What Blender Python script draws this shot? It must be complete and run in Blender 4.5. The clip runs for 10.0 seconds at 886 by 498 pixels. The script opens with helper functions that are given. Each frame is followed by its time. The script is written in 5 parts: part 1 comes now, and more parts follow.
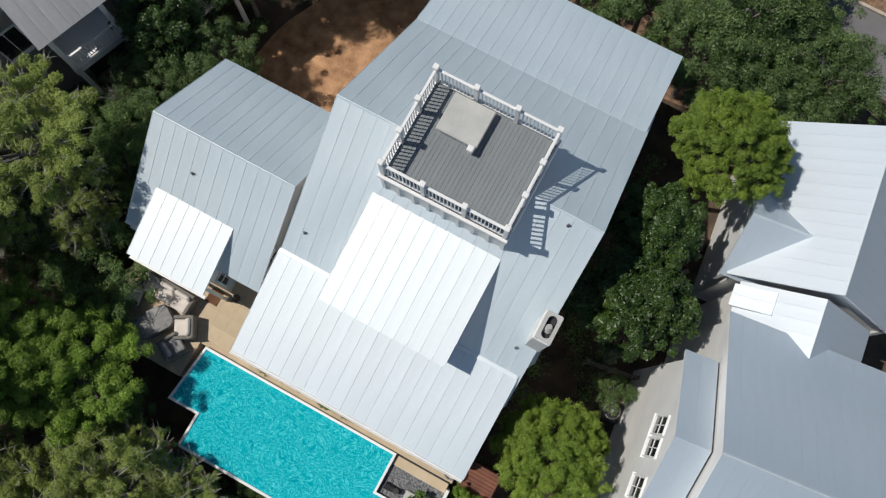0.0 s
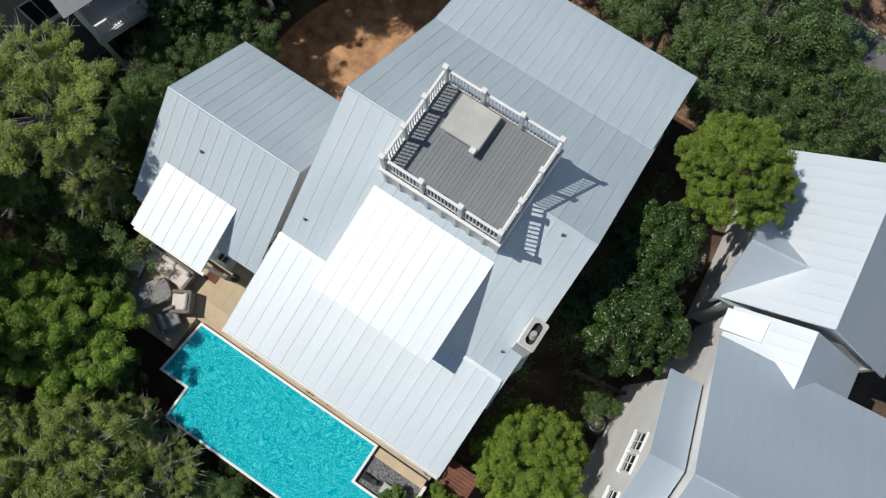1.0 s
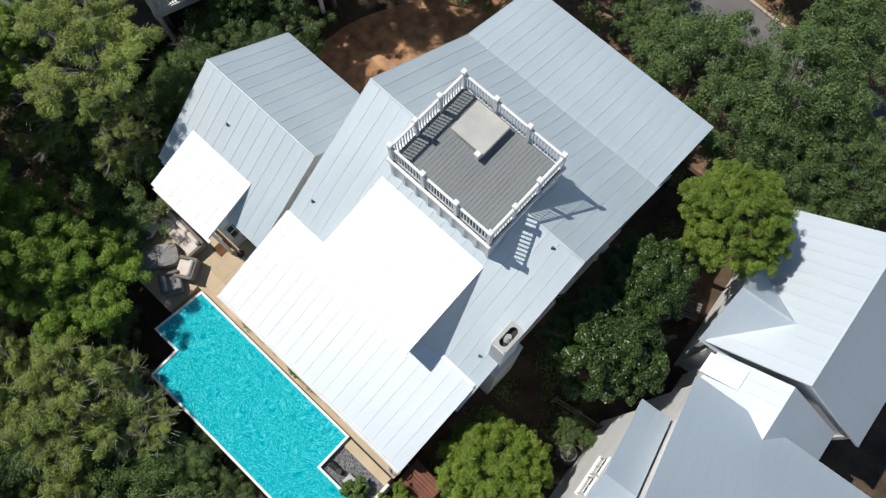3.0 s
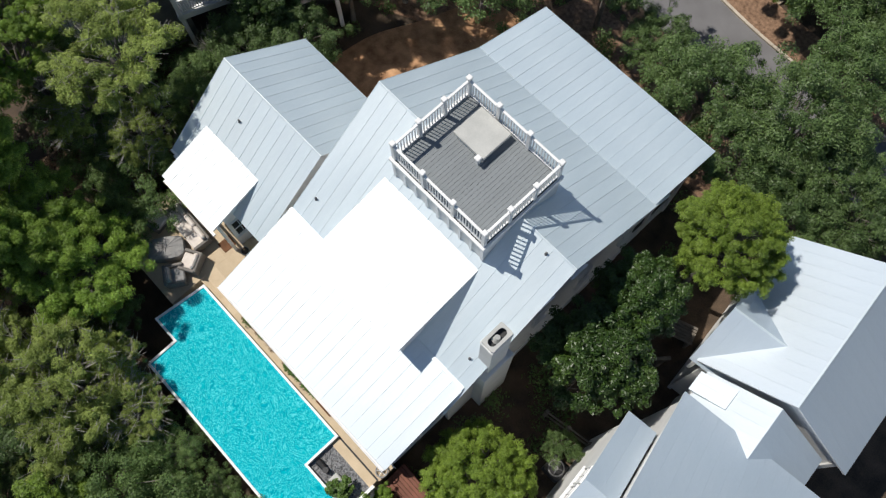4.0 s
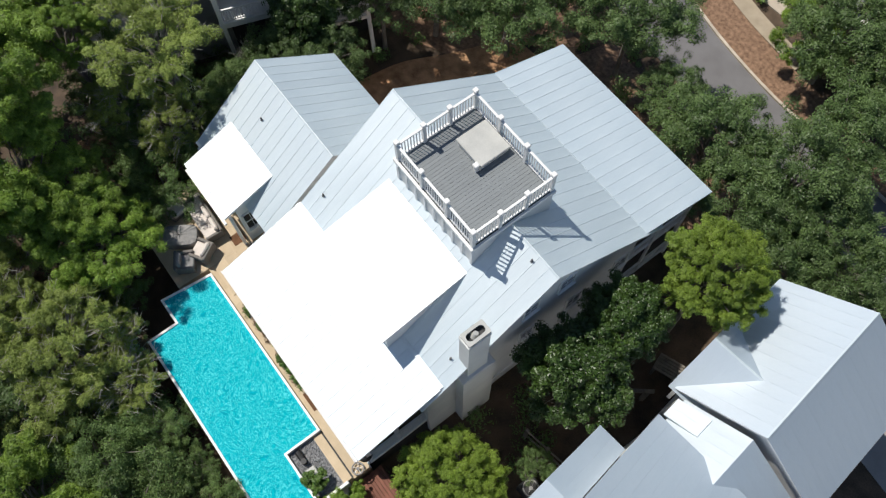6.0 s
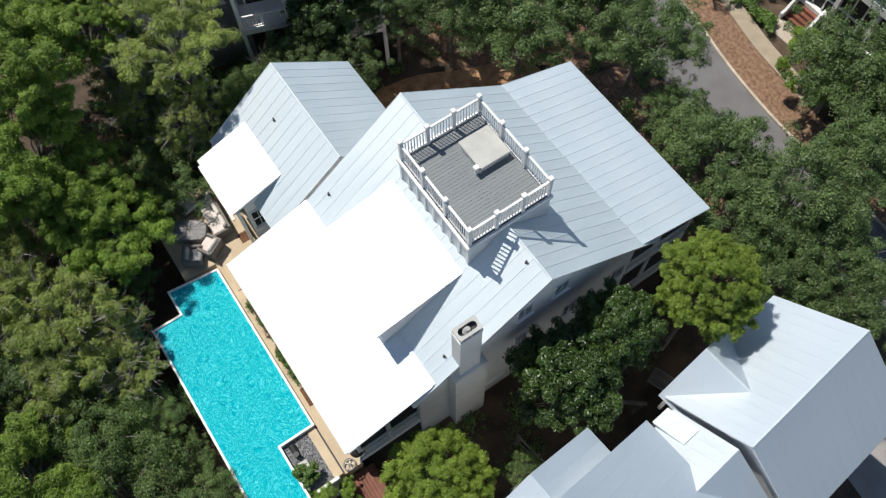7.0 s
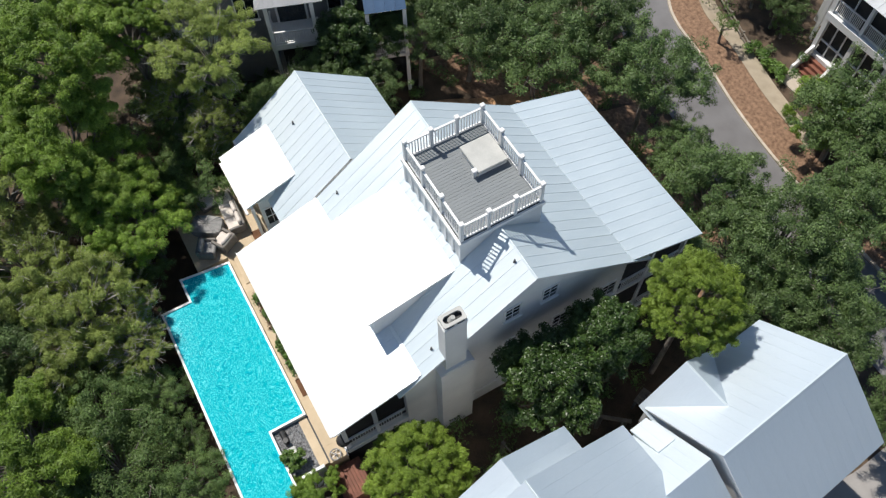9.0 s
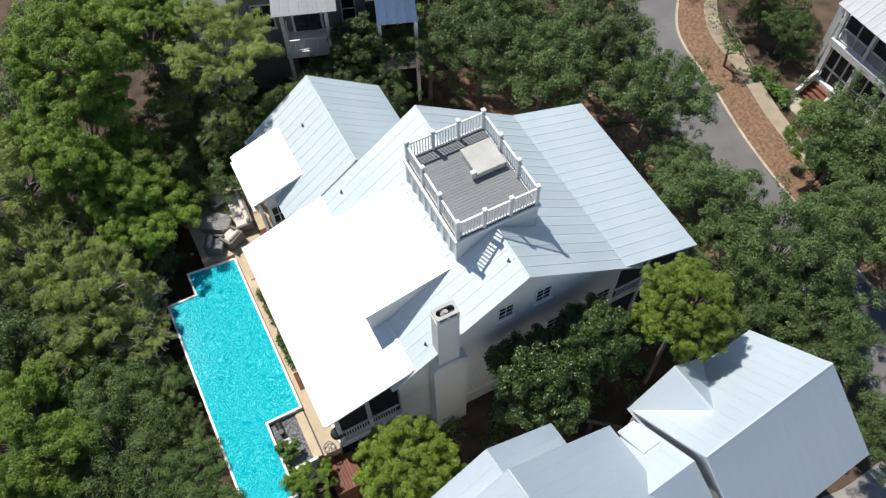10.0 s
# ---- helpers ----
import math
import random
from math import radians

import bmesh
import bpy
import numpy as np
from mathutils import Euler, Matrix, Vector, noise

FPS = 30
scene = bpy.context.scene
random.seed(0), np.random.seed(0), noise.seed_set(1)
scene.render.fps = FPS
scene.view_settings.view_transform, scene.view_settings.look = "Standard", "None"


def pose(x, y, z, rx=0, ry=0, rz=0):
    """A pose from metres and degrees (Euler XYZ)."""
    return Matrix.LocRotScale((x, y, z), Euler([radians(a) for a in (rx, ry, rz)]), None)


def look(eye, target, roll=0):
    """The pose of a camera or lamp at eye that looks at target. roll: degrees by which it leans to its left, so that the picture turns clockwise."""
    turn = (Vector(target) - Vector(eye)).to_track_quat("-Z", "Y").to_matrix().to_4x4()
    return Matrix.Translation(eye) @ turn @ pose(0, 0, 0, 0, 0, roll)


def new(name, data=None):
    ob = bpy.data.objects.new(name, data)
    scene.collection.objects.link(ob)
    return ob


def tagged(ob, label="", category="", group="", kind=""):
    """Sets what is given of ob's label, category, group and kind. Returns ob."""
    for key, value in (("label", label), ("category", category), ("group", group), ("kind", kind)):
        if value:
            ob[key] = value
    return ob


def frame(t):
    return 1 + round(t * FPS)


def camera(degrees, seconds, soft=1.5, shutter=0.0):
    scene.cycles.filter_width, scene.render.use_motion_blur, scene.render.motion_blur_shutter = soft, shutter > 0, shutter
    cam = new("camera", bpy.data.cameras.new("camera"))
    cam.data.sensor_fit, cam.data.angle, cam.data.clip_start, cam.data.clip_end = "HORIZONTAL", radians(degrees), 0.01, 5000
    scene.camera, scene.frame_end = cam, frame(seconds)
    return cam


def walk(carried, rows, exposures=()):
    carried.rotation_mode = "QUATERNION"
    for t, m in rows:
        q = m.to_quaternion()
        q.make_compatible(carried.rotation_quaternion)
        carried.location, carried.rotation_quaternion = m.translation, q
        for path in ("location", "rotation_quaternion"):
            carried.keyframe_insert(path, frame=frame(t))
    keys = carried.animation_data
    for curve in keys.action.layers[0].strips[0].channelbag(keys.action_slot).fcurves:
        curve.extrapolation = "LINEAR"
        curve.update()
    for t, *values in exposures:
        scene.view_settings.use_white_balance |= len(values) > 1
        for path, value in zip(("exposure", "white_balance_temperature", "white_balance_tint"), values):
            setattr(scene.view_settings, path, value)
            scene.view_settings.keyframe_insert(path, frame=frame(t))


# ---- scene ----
cam = camera(58.4, 10.0, soft=1.25)
PATH = [
    (0, (0.92, -5.581, 34.932), (0.722, -5.226, 32.974), -0.7),
    (0.5, (1.303, -5.403, 35.07), (1.084, -5.061, 33.112), -1.6),
    (1, (1.64, -5.249, 35.17), (1.402, -4.919, 33.211), -2.1),
    (1.5, (2.058, -5.205, 35.249), (1.797, -4.883, 33.293), -2.7),
    (2, (2.585, -5.38, 35.34), (2.292, -5.048, 33.389), -2.8),
    (2.5, (3.213, -5.644, 35.439), (2.878, -5.291, 33.499), -2.7),
    (4, (5.274, -6.346, 35.635), (4.804, -5.938, 33.735), -2.7),
    (4.5, (5.929, -6.565, 35.674), (5.418, -6.14, 33.788), -2.4),
    (5, (6.627, -6.708, 35.766), (6.073, -6.274, 33.894), -2.3),
    (5.5, (7.344, -6.819, 35.866), (6.749, -6.377, 34.008), -2.3),
    (7, (9.617, -7.24, 36.156), (8.898, -6.78, 34.348), -2.1),
    (7.5, (10.345, -7.326, 36.202), (9.587, -6.863, 34.411), -2.1),
    (8, (11.096, -7.435, 36.246), (10.3, -6.968, 34.472), -2.1),
    (8.5, (11.891, -7.485, 36.298), (11.056, -7.018, 34.542), -2.1),
    (9, (12.674, -7.568, 36.382), (11.803, -7.101, 34.643), -1.9),
    (9.5, (13.504, -7.621, 36.441), (12.597, -7.155, 34.721), -1.8),
    (10, (14.29, -7.634, 36.588), (13.349, -7.172, 34.885), -1.6),
]
walk(cam, [(t, look(eye, target, roll)) for t, eye, target, roll in PATH], [(0.0, -0.46), (2.5, -0.24), (5.0, -0.11), (10.0, 0.1)])

# ---- light ----
SUN_WAY = Vector((0.60, 0.18, -1.0)).normalized()
world = bpy.data.worlds.new("sky")
scene.world = world
world.use_nodes = True
wn = world.node_tree
sky = wn.nodes.new("ShaderNodeTexSky")
sky.sky_type = "NISHITA"
sky.sun_disc = False
sky.dust_density = 0.3
sky.ozone_density = 2.0
sky.sun_elevation = math.asin(-SUN_WAY.z)
sky.sun_rotation = math.atan2(-SUN_WAY.x, -SUN_WAY.y)
wn.links.new(sky.outputs[0], wn.nodes["Background"].inputs[0])
wn.nodes["Background"].inputs[1].default_value = 0.08
sun_data = bpy.data.lights.new("sun", "SUN")
sun_data.energy = 4.8
sun_data.angle = radians(0.55)
sun_data.color = (1.0, 0.95, 0.872)
sun = new("sun", sun_data)
sun.matrix_world = Matrix.Translation((-20, -8, 60)) @ SUN_WAY.to_track_quat("-Z", "Y").to_matrix().to_4x4()

# ---- materials ----


def material(name, low, high, rough=0.6, metal=0.0, scale=3.0, fine=40.0, bump=0.15, island=0.0, per_object=0.0, stretch=(1, 1, 1), spec=0.5, depth=0.02):
    """Two colours mixed by noise at two scales, with fine relief; island and per_object vary the value from piece to piece."""
    m = bpy.data.materials.new(name)
    m.use_nodes = True
    nt = m.node_tree
    bs = nt.nodes["Principled BSDF"]
    tc = nt.nodes.new("ShaderNodeTexCoord")
    mp = nt.nodes.new("ShaderNodeMapping")
    mp.inputs["Scale"].default_value = stretch
    nt.links.new(tc.outputs["Object"], mp.inputs[0])
    n1 = nt.nodes.new("ShaderNodeTexNoise")
    n1.inputs["Scale"].default_value = scale
    n1.inputs["Detail"].default_value = 5
    n2 = nt.nodes.new("ShaderNodeTexNoise")
    n2.inputs["Scale"].default_value = fine
    n2.inputs["Detail"].default_value = 3
    for n in (n1, n2):
        nt.links.new(mp.outputs[0], n.inputs["Vector"])
    add = nt.nodes.new("ShaderNodeMath")
    add.operation = "MULTIPLY_ADD"
    add.inputs[1].default_value = 0.4
    nt.links.new(n2.outputs[0], add.inputs[0])
    nt.links.new(n1.outputs[0], add.inputs[2])
    ramp = nt.nodes.new("ShaderNodeValToRGB")
    ramp.color_ramp.elements[0].position, ramp.color_ramp.elements[1].position = 0.45, 0.95
    ramp.color_ramp.elements[0].color, ramp.color_ramp.elements[1].color = (*low, 1), (*high, 1)
    nt.links.new(add.outputs[0], ramp.inputs[0])
    out = ramp.outputs[0]
    for amount, kind, socket in ((island, "ShaderNodeNewGeometry", "Random Per Island"), (per_object, "ShaderNodeObjectInfo", "Random")):
        if amount:
            g = nt.nodes.new(kind)
            mr = nt.nodes.new("ShaderNodeMapRange")
            mr.inputs["To Min"].default_value, mr.inputs["To Max"].default_value = 1 - amount, 1 + amount
            nt.links.new(g.outputs[socket], mr.inputs[0])
            hs = nt.nodes.new("ShaderNodeHueSaturation")
            nt.links.new(mr.outputs[0], hs.inputs["Value"])
            nt.links.new(out, hs.inputs["Color"])
            out = hs.outputs[0]
    nt.links.new(out, bs.inputs["Base Color"])
    bs.inputs["Roughness"].default_value = rough
    bs.inputs["Metallic"].default_value = metal
    bs.inputs["Specular IOR Level"].default_value = spec
    if bump:
        bp = nt.nodes.new("ShaderNodeBump")
        bp.inputs["Strength"].default_value = bump
        bp.inputs["Distance"].default_value = depth
        nt.links.new(add.outputs[0], bp.inputs["Height"])
        nt.links.new(bp.outputs[0], bs.inputs["Normal"])
    return m


def leaf_material(name, low, high, rough=0.5, through_light=0.25):
    m = material(name, low, high, rough=rough, scale=0.8, fine=6.0, bump=0, island=0.35, per_object=0.14)
    nt = m.node_tree
    bs = nt.nodes["Principled BSDF"]
    tr = nt.nodes.new("ShaderNodeBsdfTranslucent")
    mix = nt.nodes.new("ShaderNodeMixShader")
    mix.inputs[0].default_value = through_light
    nt.links.new(bs.inputs["Base Color"].links[0].from_socket, tr.inputs[0])
    nt.links.new(bs.outputs[0], mix.inputs[1])
    nt.links.new(tr.outputs[0], mix.inputs[2])
    nt.links.new(mix.outputs[0], nt.nodes["Material Output"].inputs[0])
    return m


def roof_material(name, low, high, bare, rough=0.57, share=0.5, per_object=0.04, stretch=(2.6, 0.45, 1)):
    """Zinc-coated sheet: a matt layer tinted blue-grey for the reflected sky, over bare neutral metal that shows
    through in a fixed share.
    """
    m = material(name, low, high, rough=0.7, scale=0.9, fine=9, bump=0.1, per_object=per_object, stretch=stretch, spec=0.3)
    nt = m.node_tree
    bs = nt.nodes["Principled BSDF"]
    zinc = nt.nodes.new("ShaderNodeBsdfPrincipled")
    zinc.inputs["Base Color"].default_value = (*bare, 1)
    zinc.inputs["Metallic"].default_value = 1.0
    nt.links.new(bs.inputs["Normal"].links[0].from_socket, zinc.inputs["Normal"])
    wear = nt.nodes.new("ShaderNodeMapRange")
    wear.inputs["To Min"].default_value, wear.inputs["To Max"].default_value = rough - 0.06, rough + 0.06
    nt.links.new(nt.nodes["Noise Texture"].outputs[0], wear.inputs[0])
    nt.links.new(wear.outputs[0], zinc.inputs["Roughness"])
    mix = nt.nodes.new("ShaderNodeMixShader")
    mix.inputs[0].default_value = share
    nt.links.new(bs.outputs[0], mix.inputs[1])
    nt.links.new(zinc.outputs[0], mix.inputs[2])
    nt.links.new(mix.outputs[0], nt.nodes["Material Output"].inputs[0])
    return m


def siding_material(name, low, high, pitch=0.16):
    """Painted lap boards: a saw-tooth relief up the wall."""
    m = material(name, low, high, rough=0.6, scale=1.2, fine=30, bump=0)
    nt = m.node_tree
    bs = nt.nodes["Principled BSDF"]
    tc = nt.nodes.new("ShaderNodeTexCoord")
    sp = nt.nodes.new("ShaderNodeSeparateXYZ")
    dv = nt.nodes.new("ShaderNodeMath")
    dv.operation = "DIVIDE"
    dv.inputs[1].default_value = pitch
    fr = nt.nodes.new("ShaderNodeMath")
    fr.operation = "FRACT"
    bp = nt.nodes.new("ShaderNodeBump")
    bp.invert = True
    bp.inputs["Distance"].default_value = 0.02
    bp.inputs["Strength"].default_value = 0.35
    nt.links.new(tc.outputs["Object"], sp.inputs[0])
    nt.links.new(sp.outputs[2], dv.inputs[0])
    nt.links.new(dv.outputs[0], fr.inputs[0])
    nt.links.new(fr.outputs[0], bp.inputs["Height"])
    nt.links.new(bp.outputs[0], bs.inputs["Normal"])
    return m


def water_material():
    """Rippled pool water over a turquoise lining: fine wandering lines of light painted into an even colour."""
    m = bpy.data.materials.new("pool_water")
    m.use_nodes = True
    nt = m.node_tree
    bs = nt.nodes["Principled BSDF"]
    tc = nt.nodes.new("ShaderNodeTexCoord")
    warp = nt.nodes.new("ShaderNodeTexNoise")
    warp.inputs["Scale"].default_value = 0.9
    warp.inputs["Detail"].default_value = 4
    mixv = nt.nodes.new("ShaderNodeVectorMath")
    mixv.operation = "MULTIPLY_ADD"
    mixv.inputs[1].default_value = (1.5, 1.5, 0.0)
    nt.links.new(tc.outputs["Object"], warp.inputs["Vector"])
    nt.links.new(warp.outputs["Color"], mixv.inputs[0])
    nt.links.new(tc.outputs["Object"], mixv.inputs[2])
    squeeze = nt.nodes.new("ShaderNodeMapping")
    squeeze.inputs["Scale"].default_value = (0.9, 1.9, 1.0)
    squeeze.inputs["Rotation"].default_value = (0, 0, 0.5)
    nt.links.new(mixv.outputs[0], squeeze.inputs[0])
    vo = nt.nodes.new("ShaderNodeTexNoise")
    vo.inputs["Scale"].default_value = 9.5
    vo.inputs["Detail"].default_value = 1.0
    vo.inputs["Distortion"].default_value = 0.5
    nt.links.new(squeeze.outputs[0], vo.inputs["Vector"])
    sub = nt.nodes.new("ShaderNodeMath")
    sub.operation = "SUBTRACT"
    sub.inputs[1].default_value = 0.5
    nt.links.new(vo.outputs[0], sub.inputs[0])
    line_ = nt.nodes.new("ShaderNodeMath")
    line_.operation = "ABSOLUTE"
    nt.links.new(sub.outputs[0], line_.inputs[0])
    # caustic lines are put into the base colour: pale crests, deeper blue between
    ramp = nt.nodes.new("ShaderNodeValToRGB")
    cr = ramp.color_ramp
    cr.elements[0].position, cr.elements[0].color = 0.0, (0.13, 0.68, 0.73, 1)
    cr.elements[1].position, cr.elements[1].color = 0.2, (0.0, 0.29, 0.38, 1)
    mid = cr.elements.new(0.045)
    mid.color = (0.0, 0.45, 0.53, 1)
    nt.links.new(line_.outputs[0], ramp.inputs[0])
    nt.links.new(ramp.outputs[0], bs.inputs["Base Color"])
    bs.inputs["Roughness"].default_value = 0.06
    bs.inputs["Specular IOR Level"].default_value = 0.25
    bs.inputs["IOR"].default_value = 1.33
    bp = nt.nodes.new("ShaderNodeBump")
    bp.inputs["Strength"].default_value = 0.045
    bp.inputs["Distance"].default_value = 0.02
    nt.links.new(vo.outputs[0], bp.inputs["Height"])
    nt.links.new(bp.outputs[0], bs.inputs["Normal"])
    return m


M = {
    # low and high colours of both sheets carry the sky's blue as a tint
    "metal": roof_material("galvanised_roofing", (0.49, 0.62, 0.695), (0.635, 0.76, 0.825), (0.85, 0.845, 0.835), rough=0.59, share=0.46),
    "aged": roof_material("aged_galvanised_roofing", (0.42, 0.54, 0.64), (0.53, 0.645, 0.745), (0.78, 0.78, 0.785), rough=0.58, per_object=0.015, stretch=(1.6, 0.5, 1)),
    "weathered": material("weathered_grey_roofing", (0.36, 0.38, 0.40), (0.48, 0.50, 0.52), rough=0.65, metal=0.4, scale=0.9, fine=9, bump=0.1, per_object=0.05, stretch=(2.2, 0.5, 1)),
    # dull_metal is toned dark because the far house stands in shade
    "dull_metal": material("shade_grey_roofing", (0.17, 0.18, 0.195), (0.26, 0.27, 0.285), rough=0.6, metal=0.4, scale=0.9, fine=9, bump=0.1, per_object=0.04, stretch=(2.2, 0.5, 1)),
    # deep blue stands for dim sky reflected in shaded sheet metal
    "blue_metal": material("sky_toned_roofing", (0.015, 0.05, 0.115), (0.028, 0.08, 0.165), rough=0.45, metal=0.2, scale=1, fine=8, bump=0.05, per_object=0.05),
    "twig": material("bleached_dead_twigs", (0.27, 0.25, 0.235), (0.46, 0.43, 0.40), rough=0.9, scale=6, fine=40, bump=0.3),
    "white": material("white_paint", (0.74, 0.74, 0.73), (0.82, 0.82, 0.81), rough=0.5, scale=1.5, fine=30, bump=0.05),
    "siding": siding_material("white_lap_siding", (0.68, 0.69, 0.69), (0.78, 0.78, 0.77)),
    "stucco": material("white_stucco", (0.66, 0.66, 0.65), (0.78, 0.78, 0.76), rough=0.85, scale=0.8, fine=60, bump=0.25),
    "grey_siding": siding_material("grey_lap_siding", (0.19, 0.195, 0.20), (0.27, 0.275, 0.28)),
    "deckboard": material("grey_composite_board", (0.18, 0.197, 0.206), (0.215, 0.235, 0.245), rough=0.7, scale=2, fine=50, bump=0.2, per_object=0.05, stretch=(4, 0.6, 4)),
    "hatch": material("weathered_hatch_panel", (0.39, 0.395, 0.375), (0.52, 0.52, 0.49), rough=0.55, scale=1.6, fine=18, bump=0.1),
    "dark": material("dark_cast_metal", (0.02, 0.02, 0.022), (0.05, 0.05, 0.05), rough=0.5, metal=0.4),
    "glass": material("window_glass", (0.012, 0.016, 0.018), (0.03, 0.036, 0.04), rough=0.06, bump=0, spec=0.8),
    "screen": material("dark_insect_screen", (0.015, 0.015, 0.016), (0.035, 0.035, 0.035), rough=0.8, bump=0.1, fine=200),
    "tan": material("tan_stone_paving", (0.47, 0.365, 0.24), (0.62, 0.50, 0.35), rough=0.8, scale=1.3, fine=30, bump=0.2, per_object=0.06),
    "gravel": material("grey_gravel", (0.09, 0.095, 0.10), (0.30, 0.30, 0.31), rough=0.9, scale=14, fine=60, bump=0.7, island=0.3),
    "coping": material("white_pool_coping", (0.78, 0.78, 0.77), (0.85, 0.85, 0.84), rough=0.55, scale=2, fine=30, bump=0.05),
    "lining": material("turquoise_pool_lining", (0.02, 0.36, 0.44), (0.04, 0.46, 0.52), rough=0.5),
    "water": water_material(),
    # earth colour is darkened to carry the woodland and side-yard shade
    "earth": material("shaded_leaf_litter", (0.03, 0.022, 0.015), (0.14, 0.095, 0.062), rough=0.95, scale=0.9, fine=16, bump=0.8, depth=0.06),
    "asphalt": material("worn_asphalt", (0.135, 0.13, 0.132), (0.19, 0.186, 0.19), rough=0.9, scale=0.7, fine=60, bump=0.2),
    "kerb": material("pale_concrete", (0.42, 0.36, 0.29), (0.56, 0.49, 0.40), rough=0.9, scale=2, fine=30, bump=0.2, per_object=0.08),
    "drive": material("grey_concrete", (0.25, 0.235, 0.225), (0.36, 0.34, 0.325), rough=0.9, scale=0.8, fine=30, bump=0.2),
    "path": material("sandy_path", (0.29, 0.24, 0.175), (0.42, 0.355, 0.265), rough=0.95, scale=1.4, fine=25, bump=0.4),
    # straw colour is raised to look sunlit; the mulch beds stay darker
    "straw": material("orange_pine_straw", (0.2, 0.10, 0.05), (0.60, 0.35, 0.19), rough=0.95, scale=1.6, fine=22, bump=0.8, depth=0.05),
    "mulch": material("red_pine_straw_verge", (0.11, 0.062, 0.038), (0.33, 0.205, 0.13), rough=0.95, scale=5.0, fine=24, bump=0.7, depth=0.04),
    "brick": material("red_brown_boards", (0.14, 0.05, 0.03), (0.24, 0.09, 0.055), rough=0.7, scale=2, fine=30, bump=0.2, per_object=0.12),
    "timber": material("weathered_timber", (0.13, 0.11, 0.09), (0.26, 0.23, 0.19), rough=0.85, scale=3, fine=40, bump=0.3, stretch=(1, 1, 0.3), per_object=0.1),
    "bark": material("grey_bark", (0.10, 0.085, 0.07), (0.26, 0.235, 0.21), rough=0.95, scale=5, fine=40, bump=0.6, stretch=(1, 1, 0.3)),
    "cushion": material("pale_outdoor_fabric", (0.58, 0.52, 0.47), (0.72, 0.66, 0.61), rough=0.9, scale=4, fine=80, bump=0.2),
    "wicker": material("grey_wicker", (0.13, 0.12, 0.11), (0.24, 0.22, 0.20), rough=0.8, scale=20, fine=90, bump=0.6),
    "cover": material("grey_furniture_cover", (0.20, 0.20, 0.20), (0.34, 0.33, 0.32), rough=0.85, scale=3, fine=40, bump=0.3),
    "mat": material("brown_coir_mat", (0.10, 0.045, 0.02), (0.17, 0.08, 0.04), rough=0.95, fine=120, bump=0.5),
    "vent": material("lead_grey_vent", (0.10, 0.10, 0.105), (0.2, 0.2, 0.2), rough=0.5, metal=0.3),
    "pine": leaf_material("bright_pine_needles", (0.11, 0.2, 0.02), (0.27, 0.4, 0.055), rough=0.55, through_light=0.32),
    "cedar": leaf_material("yellow_green_cedar_sprays", (0.125, 0.205, 0.02), (0.295, 0.41, 0.055), rough=0.55, through_light=0.32),
    "pine_dull": leaf_material("olive_pine_needles", (0.165, 0.22, 0.042), (0.35, 0.43, 0.105), rough=0.6, through_light=0.3),
    "oak": leaf_material("grey_green_oak_leaves", (0.055, 0.103, 0.026), (0.165, 0.25, 0.08), rough=0.5, through_light=0.28),
    "magnolia": leaf_material("glossy_magnolia_leaves", (0.022, 0.055, 0.010), (0.066, 0.12, 0.02), rough=0.42, through_light=0.14),
    "shrub": leaf_material("dark_shrub_leaves", (0.06, 0.115, 0.03), (0.18, 0.27, 0.075), rough=0.55, through_light=0.3),
    "dry": leaf_material("dry_brown_leaves", (0.10, 0.06, 0.035), (0.24, 0.16, 0.10), rough=0.8),
    "fresh": leaf_material("fresh_green_leaves", (0.06, 0.13, 0.02), (0.16, 0.26, 0.05), rough=0.5),
}

# ---- mesh tools ----


